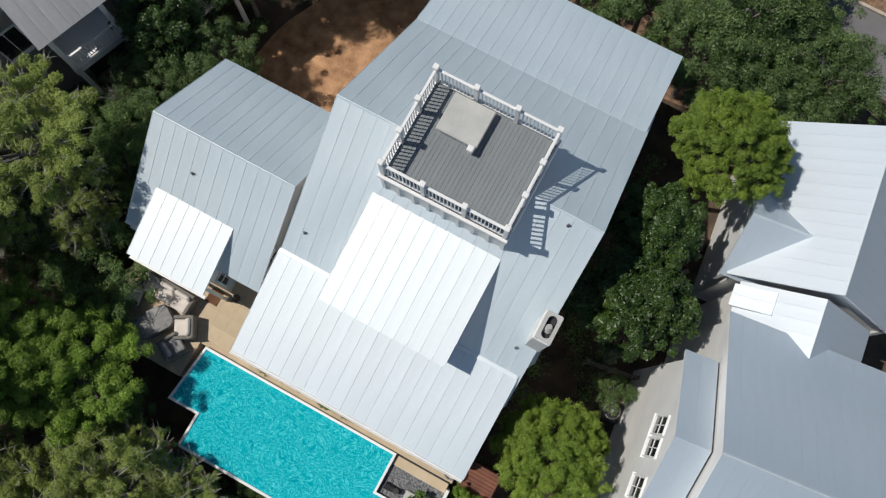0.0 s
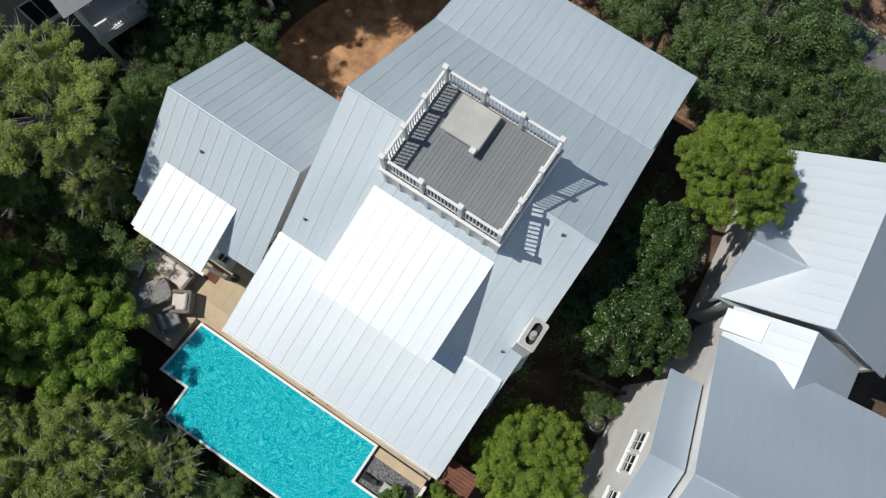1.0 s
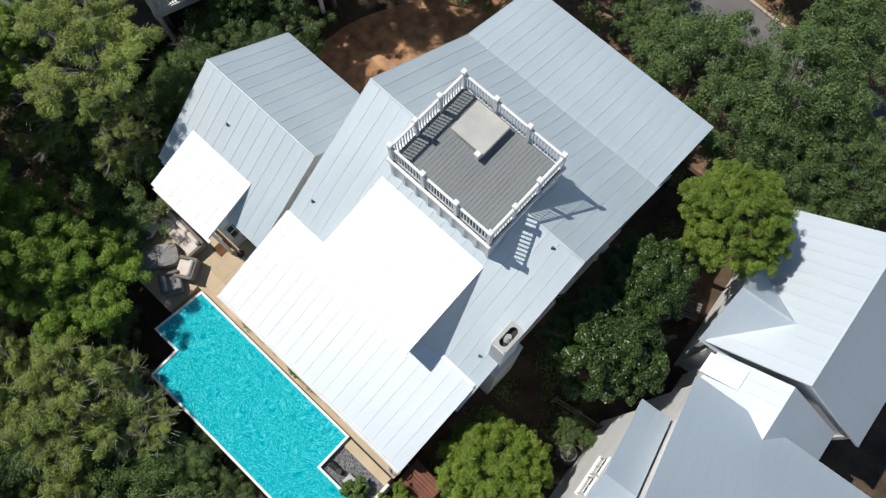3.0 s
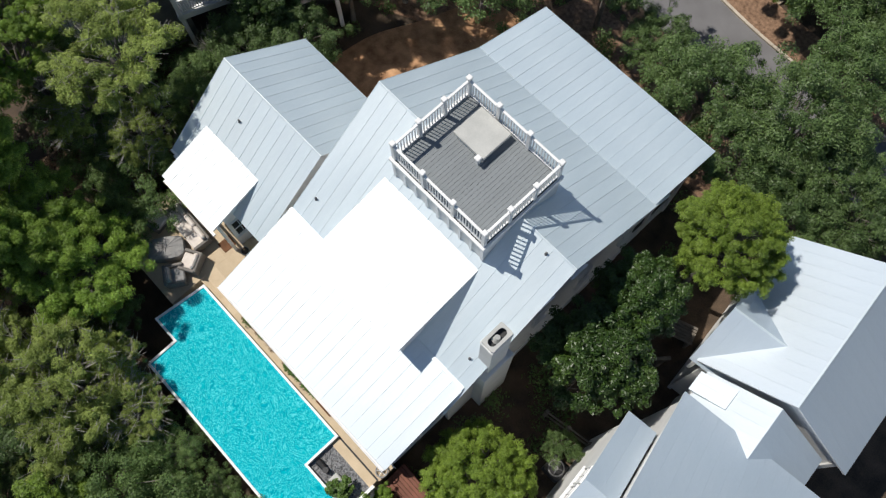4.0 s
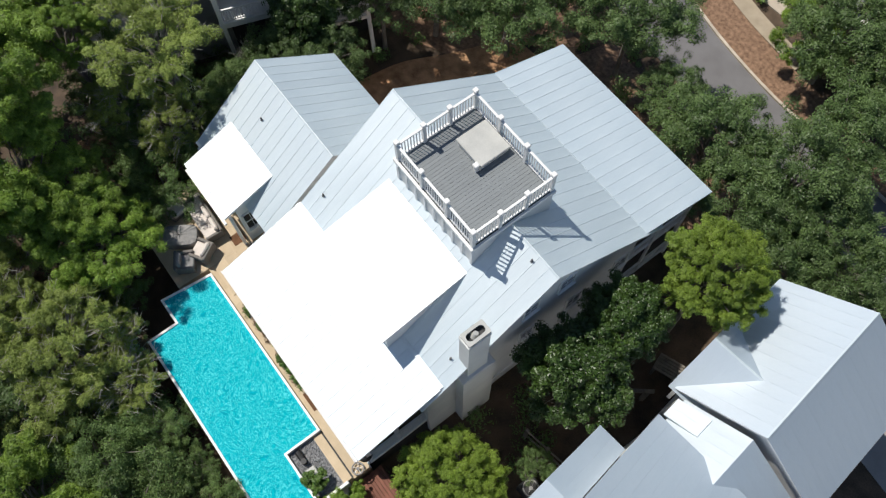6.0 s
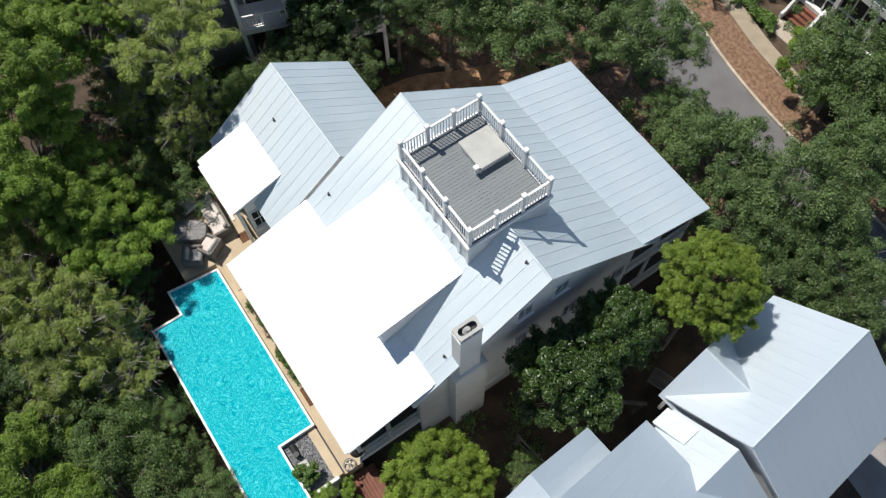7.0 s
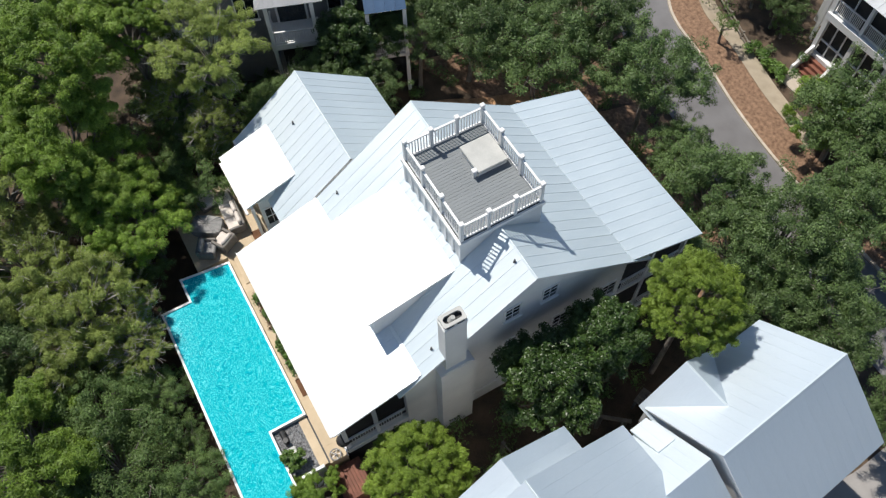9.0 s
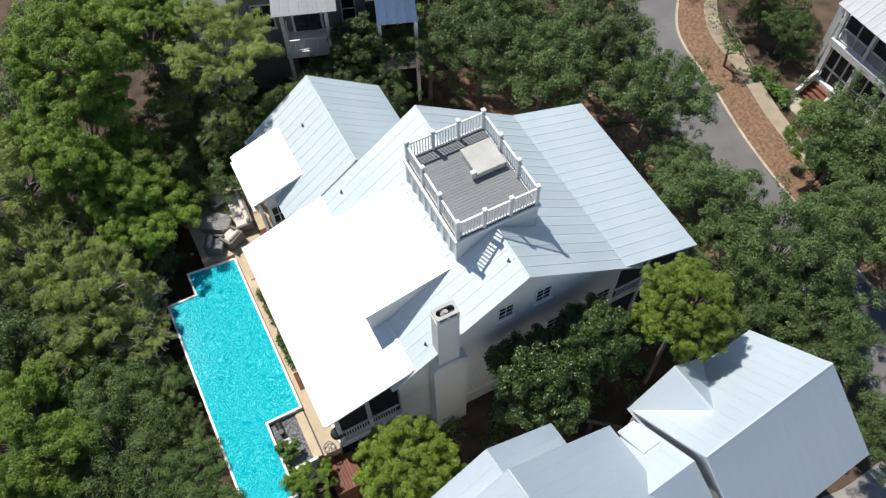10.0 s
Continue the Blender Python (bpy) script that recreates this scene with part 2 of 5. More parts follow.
class Shape:
    """Collects boxes, prisms and tapered tubes into one mesh."""

    def __init__(self):
        self.v, self.f = [], []

    def box(self, a, b, bevel=0.0):
        (x0, y0, z0), (x1, y1, z1) = a, b
        c = min(bevel, 0.45 * min(abs(x1 - x0), abs(y1 - y0), abs(z1 - z0)))
        if c <= 0:
            n = len(self.v)
            self.v += [(x, y, z) for z in (z0, z1) for x, y in ((x0, y0), (x1, y0), (x1, y1), (x0, y1))]
            self.f += [tuple(n + i for i in q) for q in ((3, 2, 1, 0), (4, 5, 6, 7), (0, 1, 5, 4), (1, 2, 6, 5), (2, 3, 7, 6), (3, 0, 4, 7))]
            return self
        # chamfered upper and upright edges
        ring = [(x0 + c, y0), (x1 - c, y0), (x1, y0 + c), (x1, y1 - c), (x1 - c, y1), (x0 + c, y1), (x0, y1 - c), (x0, y0 + c)]
        top = [(min(max(x, x0 + c), x1 - c), min(max(y, y0 + c), y1 - c)) for x, y in ring]
        top = [(x0 + c + 0.5 * c, y0 + c), (x1 - c - 0.5 * c, y0 + c), (x1 - c, y0 + 1.5 * c), (x1 - c, y1 - 1.5 * c), (x1 - 1.5 * c, y1 - c), (x0 + 1.5 * c, y1 - c), (x0 + c, y1 - 1.5 * c), (x0 + c, y0 + 1.5 * c)]
        n = len(self.v)
        self.v += [(x, y, z0) for x, y in ring] + [(x, y, z1 - c) for x, y in ring] + [(x, y, z1) for x, y in top]
        self.f.append(tuple(n + i for i in range(7, -1, -1)))
        self.f.append(tuple(n + 16 + i for i in range(8)))
        for k in (0, 8):
            for i in range(8):
                j = (i + 1) % 8
                self.f.append((n + k + i, n + k + j, n + k + 8 + j, n + k + 8 + i))
        return self

    def prism(self, poly, axis, lo, hi):
        """A polygon of two coordinates (the axes that are left, in order), drawn out along axis."""
        n, k = len(self.v), len(poly)
        k3 = {"x": lambda p, w: (w, p[0], p[1]), "y": lambda p, w: (p[0], w, p[1]), "z": lambda p, w: (p[0], p[1], w)}[axis]
        self.v += [k3(p, lo) for p in poly] + [k3(p, hi) for p in poly]
        self.f.append(tuple(n + i for i in range(k - 1, -1, -1)))
        self.f.append(tuple(n + k + i for i in range(k)))
        self.f += [(n + i, n + (i + 1) % k, n + k + (i + 1) % k, n + k + i) for i in range(k)]
        return self

    def tube(self, a, b, r0, r1=None, sides=8):
        a, b = Vector(a), Vector(b)
        r1 = r0 if r1 is None else r1
        q = (b - a).to_track_quat("Z", "Y")
        n = len(self.v)
        for p, r in ((a, r0), (b, r1)):
            for i in range(sides):
                w = 2 * math.pi * i / sides
                self.v.append(tuple(p + q @ Vector((r * math.cos(w), r * math.sin(w), 0))))
        self.f.append(tuple(n + i for i in range(sides - 1, -1, -1)))
        self.f.append(tuple(n + sides + i for i in range(sides)))
        self.f += [(n + i, n + (i + 1) % sides, n + sides + (i + 1) % sides, n + sides + i) for i in range(sides)]
        return self

    def mesh(self, name, mat, smooth=False):
        me = bpy.data.meshes.new(name)
        me.from_pydata(self.v, [], self.f)
        bm = bmesh.new()
        bm.from_mesh(me)
        bmesh.ops.recalc_face_normals(bm, faces=bm.faces)
        bm.to_mesh(me)
        bm.free()
        me.materials.append(mat)
        if smooth:
            me.polygons.foreach_set("use_smooth", [True] * len(me.polygons))
        return me


def thing(name, label, category, at=(0, 0, 0), rz=0, group="", kind=""):
    ob = new(name)
    ob.empty_display_size = 0.2
    ob.matrix_basis = pose(*at, 0, 0, rz)
    return tagged(ob, label, category, group, kind)


def part(name, shape, mat, parent, label="", m=None):
    """One mesh object under a thing or a part; shape is a Shape or a mesh that is shared."""
    me = shape if isinstance(shape, bpy.types.Mesh) else shape.mesh(name, mat)
    ob = new(name, me)
    ob.parent = parent
    if m is not None:
        ob.matrix_basis = m
    return tagged(ob, label)


def solo(name, shape, mat, label, category="", kind="", group=""):
    ob = new(name, shape.mesh(name, mat))
    return tagged(ob, label, category, group, kind)


PANEL = 0.5


def slope(parent, corner, along, down, label="", name="roof", panel=PANEL, thick=0.1, trim="white", mat="metal", seam=0.015):
    """A roof slope: a boarded slab with standing-seam panels on it. corner: upper corner; along, down: edge vectors."""
    O, a, d = Vector(corner), Vector(along), Vector(down)
    u, v = a.normalized(), d.normalized()
    n = u.cross(v)
    if n.z < 0:
        n = -n
    W, L = a.length, d.length
    slab = Shape()
    P = [O, O + a, O + a + d, O + d]
    slab.v = [tuple(p - n * 0.012) for p in P] + [tuple(p - n * thick) for p in P]
    slab.f = [(0, 1, 2, 3), (7, 6, 5, 4), (0, 4, 5, 1), (1, 5, 6, 2), (2, 6, 7, 3), (3, 7, 4, 0)]
    base = part(name, slab, M[trim], parent, label)
    k = max(1, round(W / panel))
    w = W / k
    s = Shape()
    e = 0.03
    # tray with an upstand seam along each side and a turned-down drip edge
    prof = [(0.0, -0.006), (0.0, seam), (0.011, seam), (0.016, 0.002), (w * 0.5, 0.0), (w - 0.0015, 0.002), (w - 0.0015, -0.006)]
    c = len(prof)
    for q in (0.0, L + e):
        s.v += [(x, q, z) for x, z in prof]
    s.f = [(i, i + 1, c + i + 1, c + i) for i in range(c - 1)] + [tuple(range(c - 1, -1, -1)), tuple(range(c, 2 * c)), (c - 1, 0, c, 2 * c - 1)]
    me = s.mesh("roof_panel", M[mat])
    r3 = Matrix((u, v, n)).transposed().to_4x4()
    for i in range(k):
        part("roof_panel", me, None, base, m=Matrix.Translation(O + u * (w * i)) @ r3)
    return base


def cap(parent, a, b, r=0.07):
    """A folded ridge cap from a to b."""
    a, b = Vector(a), Vector(b)
    s = Shape()
    side = (b - a).cross(Vector((0, 0, 1))).normalized()
    for p in (a, b):
        s.v += [tuple(p + side * k * 0.16 + Vector((0, 0, z))) for k, z in ((-0.36, -0.035), (-0.06, 0.012), (0.06, 0.012), (0.36, -0.035))]
    s.f = [(0, 1, 5, 4), (1, 2, 6, 5), (2, 3, 7, 6), (3, 2, 1, 0), (4, 5, 6, 7), (0, 4, 7, 3)]
    return part("ridge_cap", s, M["metal"], parent)


def railing(parent, a, b, height=0.95, posts=2, post=0.14, gap=0.125, ends=(True, True), cap_size=0.2, name="railing"):
    """A white balustrade from a to b (floor points): posts with caps, two rails, balusters."""
    a, b = Vector(a), Vector(b)
    run = b - a
    L = run.length
    u = run.normalized()
    rot = Matrix.Rotation(math.atan2(u.y, u.x), 4, "Z")
    base = part(name, Shape().box((0, -0.05, height - 0.05), (L, 0.05, height), 0.012), M["white"], parent, m=Matrix.Translation(a) @ rot)
    part("bottom_rail", Shape().box((0, -0.03, 0.08), (L, 0.03, 0.14)), M["white"], base)
    h = height + 0.16
    pm = Shape().box((-post / 2, -post / 2, 0), (post / 2, post / 2, h - 0.05)).box((-cap_size / 2, -cap_size / 2, h - 0.05), (cap_size / 2, cap_size / 2, h + 0.03), 0.025).mesh("post", M["white"])
    bm_ = Shape().box((-0.018, -0.018, 0.1), (0.018, 0.018, height - 0.03)).mesh("baluster", M["white"])
    at = [L * i / (posts - 1) for i in range(posts)]
    for i, x in enumerate(at):
        if (i or ends[0]) and (i < posts - 1 or ends[1]):
            part("post", pm, None, base, m=Matrix.Translation((x, 0, 0)))
    for x0, x1 in zip(at, at[1:]):
        k = max(1, round((x1 - x0 - post) / gap))
        for j in range(1, k):
            part("baluster", bm_, None, base, m=Matrix.Translation((x0 + post / 2 + (x1 - x0 - post) * j / k, 0, 0)))
    return base


def window(parent, centre, facing, w=0.75, h=1.25, cols=2, rows=3, name="window", shutter=False):
    """A sash window, its outer face turned towards the compass angle facing (degrees, 0 is +x)."""
    t = 0.06
    s = Shape()
    s.box((-0.02, -w / 2 - t, -h / 2 - t), (0.06, -w / 2, h / 2 + t)).box((-0.02, w / 2, -h / 2 - t), (0.06, w / 2 + t, h / 2 + t))
    s.box((-0.02, -w / 2, h / 2), (0.06, w / 2, h / 2 + t)).box((-0.02, -w / 2, -h / 2 - t), (0.06, w / 2, -h / 2))
    base = part(name, s, M["white"], parent, m=Matrix.Translation(centre) @ Matrix.Rotation(radians(facing), 4, "Z"))
    part("sill", Shape().box((-0.02, -w / 2 - t - 0.04, -h / 2 - t - 0.05), (0.12, w / 2 + t + 0.04, -h / 2 - t)), M["white"], base)
    pane = Shape().box((-0.01, -w / cols / 2 + 0.015, -h / rows / 2 + 0.015), (0.012, w / cols / 2 - 0.015, h / rows / 2 - 0.015)).mesh("pane", M["glass"])
    for i in range(cols):
        for j in range(rows):
            part("pane", pane, None, base, m=Matrix.Translation((0.0, -w / 2 + w * (i + 0.5) / cols, -h / 2 + h * (j + 0.5) / rows)))
    bars = Shape()
    for i in range(1, cols):
        y = -w / 2 + w * i / cols
        bars.box((0.0, y - 0.015, -h / 2), (0.03, y + 0.015, h / 2))
    for j in range(1, rows):
        z = -h / 2 + h * j / rows
        wide = 0.03 if rows % 2 == 0 and j == rows // 2 else 0.014
        bars.box((0.0, -w / 2, z - wide), (0.032, w / 2, z + wide))
    part("glazing_bars", bars, M["white"], base)
    return base


def vent_pipe(at, r=0.03, h=0.13):
    s = Shape().tube((0, 0, -0.12), (0, 0, h), r, r, 10).tube((0, 0, -0.02), (0, 0, 0.07), r * 2.0, r * 1.05, 10)
    v = thing("vent_pipe", "short grey vent pipe standing on the metal roof", "vent pipe", at, group="roof vents")
    part("pipe", s, M["vent"], v)
    part("hood", Shape().tube((0, 0, h - 0.02), (0, 0, h + 0.05), r * 1.5, r * 0.9, 10), M["vent"], v)
    return v

# ---- ground, road ----


def ease(a, b, t):
    t = min(1.0, max(0.0, (t - a) / (b - a)))
    return t * t * (3 - 2 * t)


def ground_z(x, y):
    return -1.05 * ease(6, 18, y) + 0.05 * noise.noise((x * 0.3, y * 0.3, 0))


def drape(name, mat, edge_a, edge_b, lift, label, category, steps=30, across=6):
    """A strip of ground between two smooth edges, which lies on the ground sheet."""
    def line(points, t):
        k = t * (len(points) - 1)
        i = min(int(k), len(points) - 2)
        f = k - i
        p = [Vector(points[max(0, min(len(points) - 1, j))]) for j in (i - 1, i, i + 1, i + 2)]
        return 0.5 * (2 * p[1] + (p[2] - p[0]) * f + (2 * p[0] - 5 * p[1] + 4 * p[2] - p[3]) * f * f + (3 * p[1] - p[0] - 3 * p[2] + p[3]) * f ** 3)
    s = Shape()
    for i in range(steps + 1):
        a, b = line(edge_a, i / steps), line(edge_b, i / steps)
        for j in range(across + 1):
            p = a.lerp(b, j / across)
            s.v.append((p.x, p.y, ground_z(p.x, p.y) + lift))
    w = across + 1
    for i in range(steps):
        for j in range(across):
            s.f.append((i * w + j, i * w + j + 1, (i + 1) * w + j + 1, (i + 1) * w + j))
    return solo(name, s, M[mat], label, category, "structure"), line


ground = Shape()
xs = [-900, -300, -120, -60] + [-44 + 1.6 * i for i in range(52)] + [60, 120, 300, 900]
ys = [-900, -300, -120, -60] + [-40 + 1.6 * i for i in range(56)] + [70, 130, 300, 900]
for y in ys:
    for x in xs:
        ground.v.append((x, y, ground_z(x, y)))
for j in range(len(ys) - 1):
    for i in range(len(xs) - 1):
        k = j * len(xs) + i
        ground.f.append((k, k + 1, k + len(xs) + 1, k + len(xs)))
solo("ground", ground, M["earth"], "brown leaf-littered earth coloured dark for the shade", "ground", "structure")

far_edge = [(-26, 33), (-19, 28.2), (-15.3, 25.1), (-12.9, 23.95), (-9.5, 23.45), (-5.5, 22.6), (-1.5, 22.1), (3, 22.0), (8, 21.9), (16, 21.6), (30, 20.5)]
near_edge = [(-29, 28.5), (-23, 24.6), (-18.4, 22.2), (-15, 20.6), (-11, 19.4), (-6, 18.6), (-1.5, 18.0), (4, 17.8), (10, 17.6), (18, 17.2), (32, 16.0)]
far_edge = [(x, y - 0.3) for x, y in far_edge]
_, line = drape("road", "asphalt", near_edge, far_edge, 0.03, "grey worn asphalt street curving between trees", "road", 60, 8)
verge_out = [(x + 0.2, y + 2.2) for x, y in far_edge]
path_out = [(x + 0.35, y + 3.2) for x, y in far_edge]
drape("verge", "mulch", [(x, y + 0.15) for x, y in far_edge], verge_out, 0.09, "verge of reddish pine straw beside the street", "verge", 60, 4)
drape("footpath", "path", verge_out[:7], path_out[:7], 0.11, "sandy pale footpath along the verge", "path", 40, 4)
kerb_thing = thing("kerb", "pale concrete kerb along the street", "kerb", kind="structure")
for i in range(44):
    a, b = line(far_edge, i / 44), line(far_edge, (i + 0.985) / 44)
    d = (b - a)
    nrm = Vector((-d.y, d.x)).normalized() * 0.16
    s = Shape()
    za, zb = ground_z(*a), ground_z(*b)
    s.prism([tuple(a), tuple(b), tuple(b + nrm), tuple(a + nrm)], "z", min(za, zb) - 0.05, max(za, zb) + 0.15)
    part("kerb_stone", s, M["kerb"], kerb_thing)

drape("pine_straw_bed", "straw", [(-15.0, 3.2), (-14.6, 6.5), (-13.4, 9.5), (-12.5, 13)], [(-8.6, 2.6), (-7.4, 6.0), (-7.3, 10.5), (-7.6, 13.5)], 0.04, "bed of orange pine straw behind the houses, brightened as sunlit", "ground cover", 16, 10)
drape("pine_straw_bed", "mulch", [(-10.0, 12.0), (-4.0, 12.0), (2.0, 12.2), (8.0, 12.6)], [(-9.0, 17.4), (-3.0, 16.9), (3.0, 16.8), (9.0, 16.6)], 0.035, "bed of orange pine straw under the oaks", "ground cover", 20, 8)

drape("driveway", "drive", [(13.6, 10.5), (13.9, 12.6), (13.8, 14.6), (13.6, 17.4)], [(22, 9.5), (22, 12.5), (22, 14.5), (22, 17.0)], 0.03, "pale concrete driveway beside the neighbouring house", "driveway", 14, 6)
drape("pine_straw_bed", "mulch", [(-18.0, 7.0), (-17.0, 11.0), (-15.0, 15.0), (-13.0, 18.0)], [(-12.6, 9.5), (-12.0, 12.5), (-10.2, 15.0), (-9.0, 17.5)], 0.03, "bed of orange pine straw under the oaks", "ground cover", 14, 8)

# ---- main house ----
house = thing("house", "white two-storey house with standing-seam metal roofs and a roof deck", "house")
RX0, RX1 = -6.98, 2.67
RIDGE_Y, RIDGE_Z = 1.66, 10.8

# walls, butted end to end
E_ = Shape().prism([(-4.0, 0), (6.8, 0), (6.8, 7.1), (1.66, 10.58), (-4.0, 6.55)], "x", 2.22, 2.38)
part("wall", E_, M["siding"], house, "white lap-sided gable wall")
W_ = Shape().prism([(-4.0, 0), (6.8, 0), (6.8, 7.1), (1.66, 10.58), (-4.0, 6.55)], "x", -6.66, -6.5)
part("wall", W_, M["siding"], house, "white lap-sided gable wall")
part("wall", Shape().box((-6.5, -4.0, 0), (2.22, -3.84, 6.5)), M["siding"], house, "white lap-sided front wall")
part("wall", Shape().box((-6.5, 6.64, -0.6), (2.22, 6.8, 7.0)), M["siding"], house, "white lap-sided rear wall")

FS = 0.7226
slope(house, (RX0, RIDGE_Y, RIDGE_Z), (RX1 - RX0, 0, 0), (0, -6.02, -6.02 * FS), "front slope of grey standing-seam metal")
slope(house, (RX0, RIDGE_Y, RIDGE_Z), (RX1 - RX0, 0, 0), (0, 6.2, -6.2 * 0.674), "rear slope of grey standing-seam metal")
cap(house, (RX0, RIDGE_Y, RIDGE_Z), (RX1, RIDGE_Y, RIDGE_Z))
slope(house, (RX0 - 0.01, 6.785, 7.36), (9.59, 0, 0), (0, 4.08, -1.305), "shallow rear porch roof of grey metal")
slope(house, (-7.03, -3.3, 7.24), (9.61, 0, 0), (0, -3.99, -1.33), "shallow front porch roof of pale metal")
slope(house, (-4.66, 0.15, 9.46), (4.84, 0, 0), (0, -4.4, -0.97), "shallow shed dormer roof of pale metal")
part("dormer", Shape().prism([(-3.98, 6.3), (-3.98, 8.4), (0.3, 9.36), (0.3, 6.3)], "x", -4.5, 0.03), M["siding"], house, "white walls of the shed dormer")
# flashing strips on the porch roof beside the dormer
part("flashing", Shape().box((-7.0, -3.42, 7.2), (-4.6, -3.27, 7.27)), M["metal"], house)
part("flashing", Shape().box((0.1, -3.42, 7.2), (2.55, -3.27, 7.27)), M["metal"], house)


# eave gutter of the front porch
gut = Shape().prism([(-7.42, 5.85), (-7.30, 5.85), (-7.30, 5.97), (-7.33, 5.97), (-7.33, 5.88), (-7.39, 5.88), (-7.39, 5.97), (-7.42, 5.97)], "x", -7.03, 2.55)
part("gutter", gut, M["white"], house, "white half-open eave gutter")

# tower under the roof deck
DZ = 11.02
tower = part("tower", Shape().box((-4.4, -0.04, 7.2), (0.08, 3.58, 10.84)), M["stucco"], house, "white box walls under the roof deck")
part("platform", Shape().box((-4.47, -0.16, 10.84), (0.15, 3.66, DZ - 0.03), 0.02), M["white"], tower, "white platform edge of the roof deck")
for i in range(9):
    x = -4.35 + 4.38 * i / 8
    part("batten", Shape().box((x - 0.06, -0.09, 9.3), (x + 0.06, -0.04, 10.62)), M["white"], tower)
part("band", Shape().box((-4.42, -0.1, 10.62), (0.1, -0.04, 10.8)), M["white"], tower)
deck = part("roof_deck", Shape().box((-4.36, -0.05, DZ - 0.028), (0.05, 3.56, DZ - 0.012)), M["dark"], house, "grey composite board floor of the roof deck")
NB_ = 31
bw = 4.36 / NB_
board = Shape().box((0.002, 0, 0), (bw - 0.003, 3.56, 0.026), 0.003).mesh("board", M["deckboard"])
for i in range(NB_):
    part("board", board, None, deck, m=Matrix.Translation((-4.33 + bw * i, -0.03, DZ - 0.01)))
cA, cB, cC, cD = (-4.3, 3.5, DZ), (0.0, 3.5, DZ), (0.0, 0.0, DZ), (-4.3, 0.0, DZ)
railing(house, cD, cC, 1.0, 4, ends=(True, True))
railing(house, cC, cB, 1.0, 4, ends=(False, True))
railing(house, cB, cA, 1.0, 4, ends=(False, True))
railing(house, cA, cD, 1.0, 4, ends=(False, False))
hatch = thing("roof_hatch", "pale grey roof hatch box lying on the deck boards", "roof hatch", (-2.8, 2.68, DZ + 0.016))
part("curb", Shape().box((-0.66, -0.64, 0), (0.66, 0.64, 0.24)), M["white"], hatch)
part("lid", Shape().box((-0.73, -0.69, 0.24), (0.73, 0.69, 0.34), 0.03), M["hatch"], hatch, "weathered grey lid")
stub = thing("deck_post", "short white capped post beside the roof hatch", "post", (-2.22, 1.9, DZ + 0.016))
part("post", Shape().box((-0.07, -0.07, 0), (0.07, 0.07, 0.36)), M["white"], stub)
part("cap", Shape().box((-0.11, -0.11, 0.36), (0.11, 0.11, 0.43), 0.03), M["white"], stub)

# chimney
ch = part("chimney", Shape().box((2.38, -2.58, -0.1), (2.88, -1.05, 6.8)).box((2.2, -2.28, 6.8), (2.74, -1.36, 10.6)).prism([(-2.58, 6.8), (-1.05, 6.8), (-1.36, 6.95), (-2.28, 6.95)], "x", 2.38, 2.86), M["stucco"], house, "tall white stuccoed chimney against the gable wall")
part("crown", Shape().box((2.17, -2.31, 10.56), (2.77, -1.33, 10.69), 0.03), M["stucco"], ch)
part("flue", Shape().box((2.24, -2.2, 10.69), (2.72, -1.4, 10.715)), M["dark"], ch, "dark flat floor of the flue opening")
for x in (2.2, 2.67):
    for y in (-2.28, -1.87, -1.46):
        part("cap_leg", Shape().box((x, y, 10.69), (x + 0.07, y + 0.1, 10.84)), M["white"], ch)
# cap slab with a long rounded opening
lid = Shape()
CK = 40
for z in (10.84, 10.93):
    for ring_ in (0, 1):
        for i in range(CK):
            w = 2 * math.pi * (i + 0.5) / CK
            c_, s_ = math.cos(w), math.sin(w)
            if ring_ == 0:
                q = min(0.27 / max(abs(c_), 1e-6), 0.47 / max(abs(s_), 1e-6))
                lid.v.append((2.48 + q * c_, -1.82 + q * s_, z))
            else:
                lid.v.append((2.48 + 0.15 * c_, -1.82 + 0.15 * s_ + math.copysign(0.22, s_) * min(1.0, 4 * abs(s_)), z))
for i in range(CK):
    j = (i + 1) % CK
    lid.f += [(i, j, CK + j, CK + i), (2 * CK + i, 2 * CK + j, 3 * CK + j, 3 * CK + i), (i, j, 2 * CK + j, 2 * CK + i), (CK + i, CK + j, 3 * CK + j, 3 * CK + i)]
part("cap_slab", lid, M["hatch"], ch, "grey-white cap slab with a rounded slot")
part("cowl", Shape().tube((2.48, -1.86, 10.7), (2.48, -1.8, 10.9), 0.16, 0.09, 14), M["hatch"], ch, "pale domed flue cover")

# windows of the gable wall
for y, z, w, h in ((2.68, 8.2, 0.66, 0.95), (0.93, 8.2, 0.66, 0.95), (1.02, 5.1, 0.62, 0.85), (3.6, 4.6, 0.75, 1.2), (6.1, 5.0, 0.7, 1.1), (5.4, 2.0, 0.75, 1.2)):
    window(house, (2.385, y, z), 0, w, h)
part("water_table", Shape().box((2.38, -1.14, 1.15), (2.44, 6.8, 1.27)), M["white"], house)

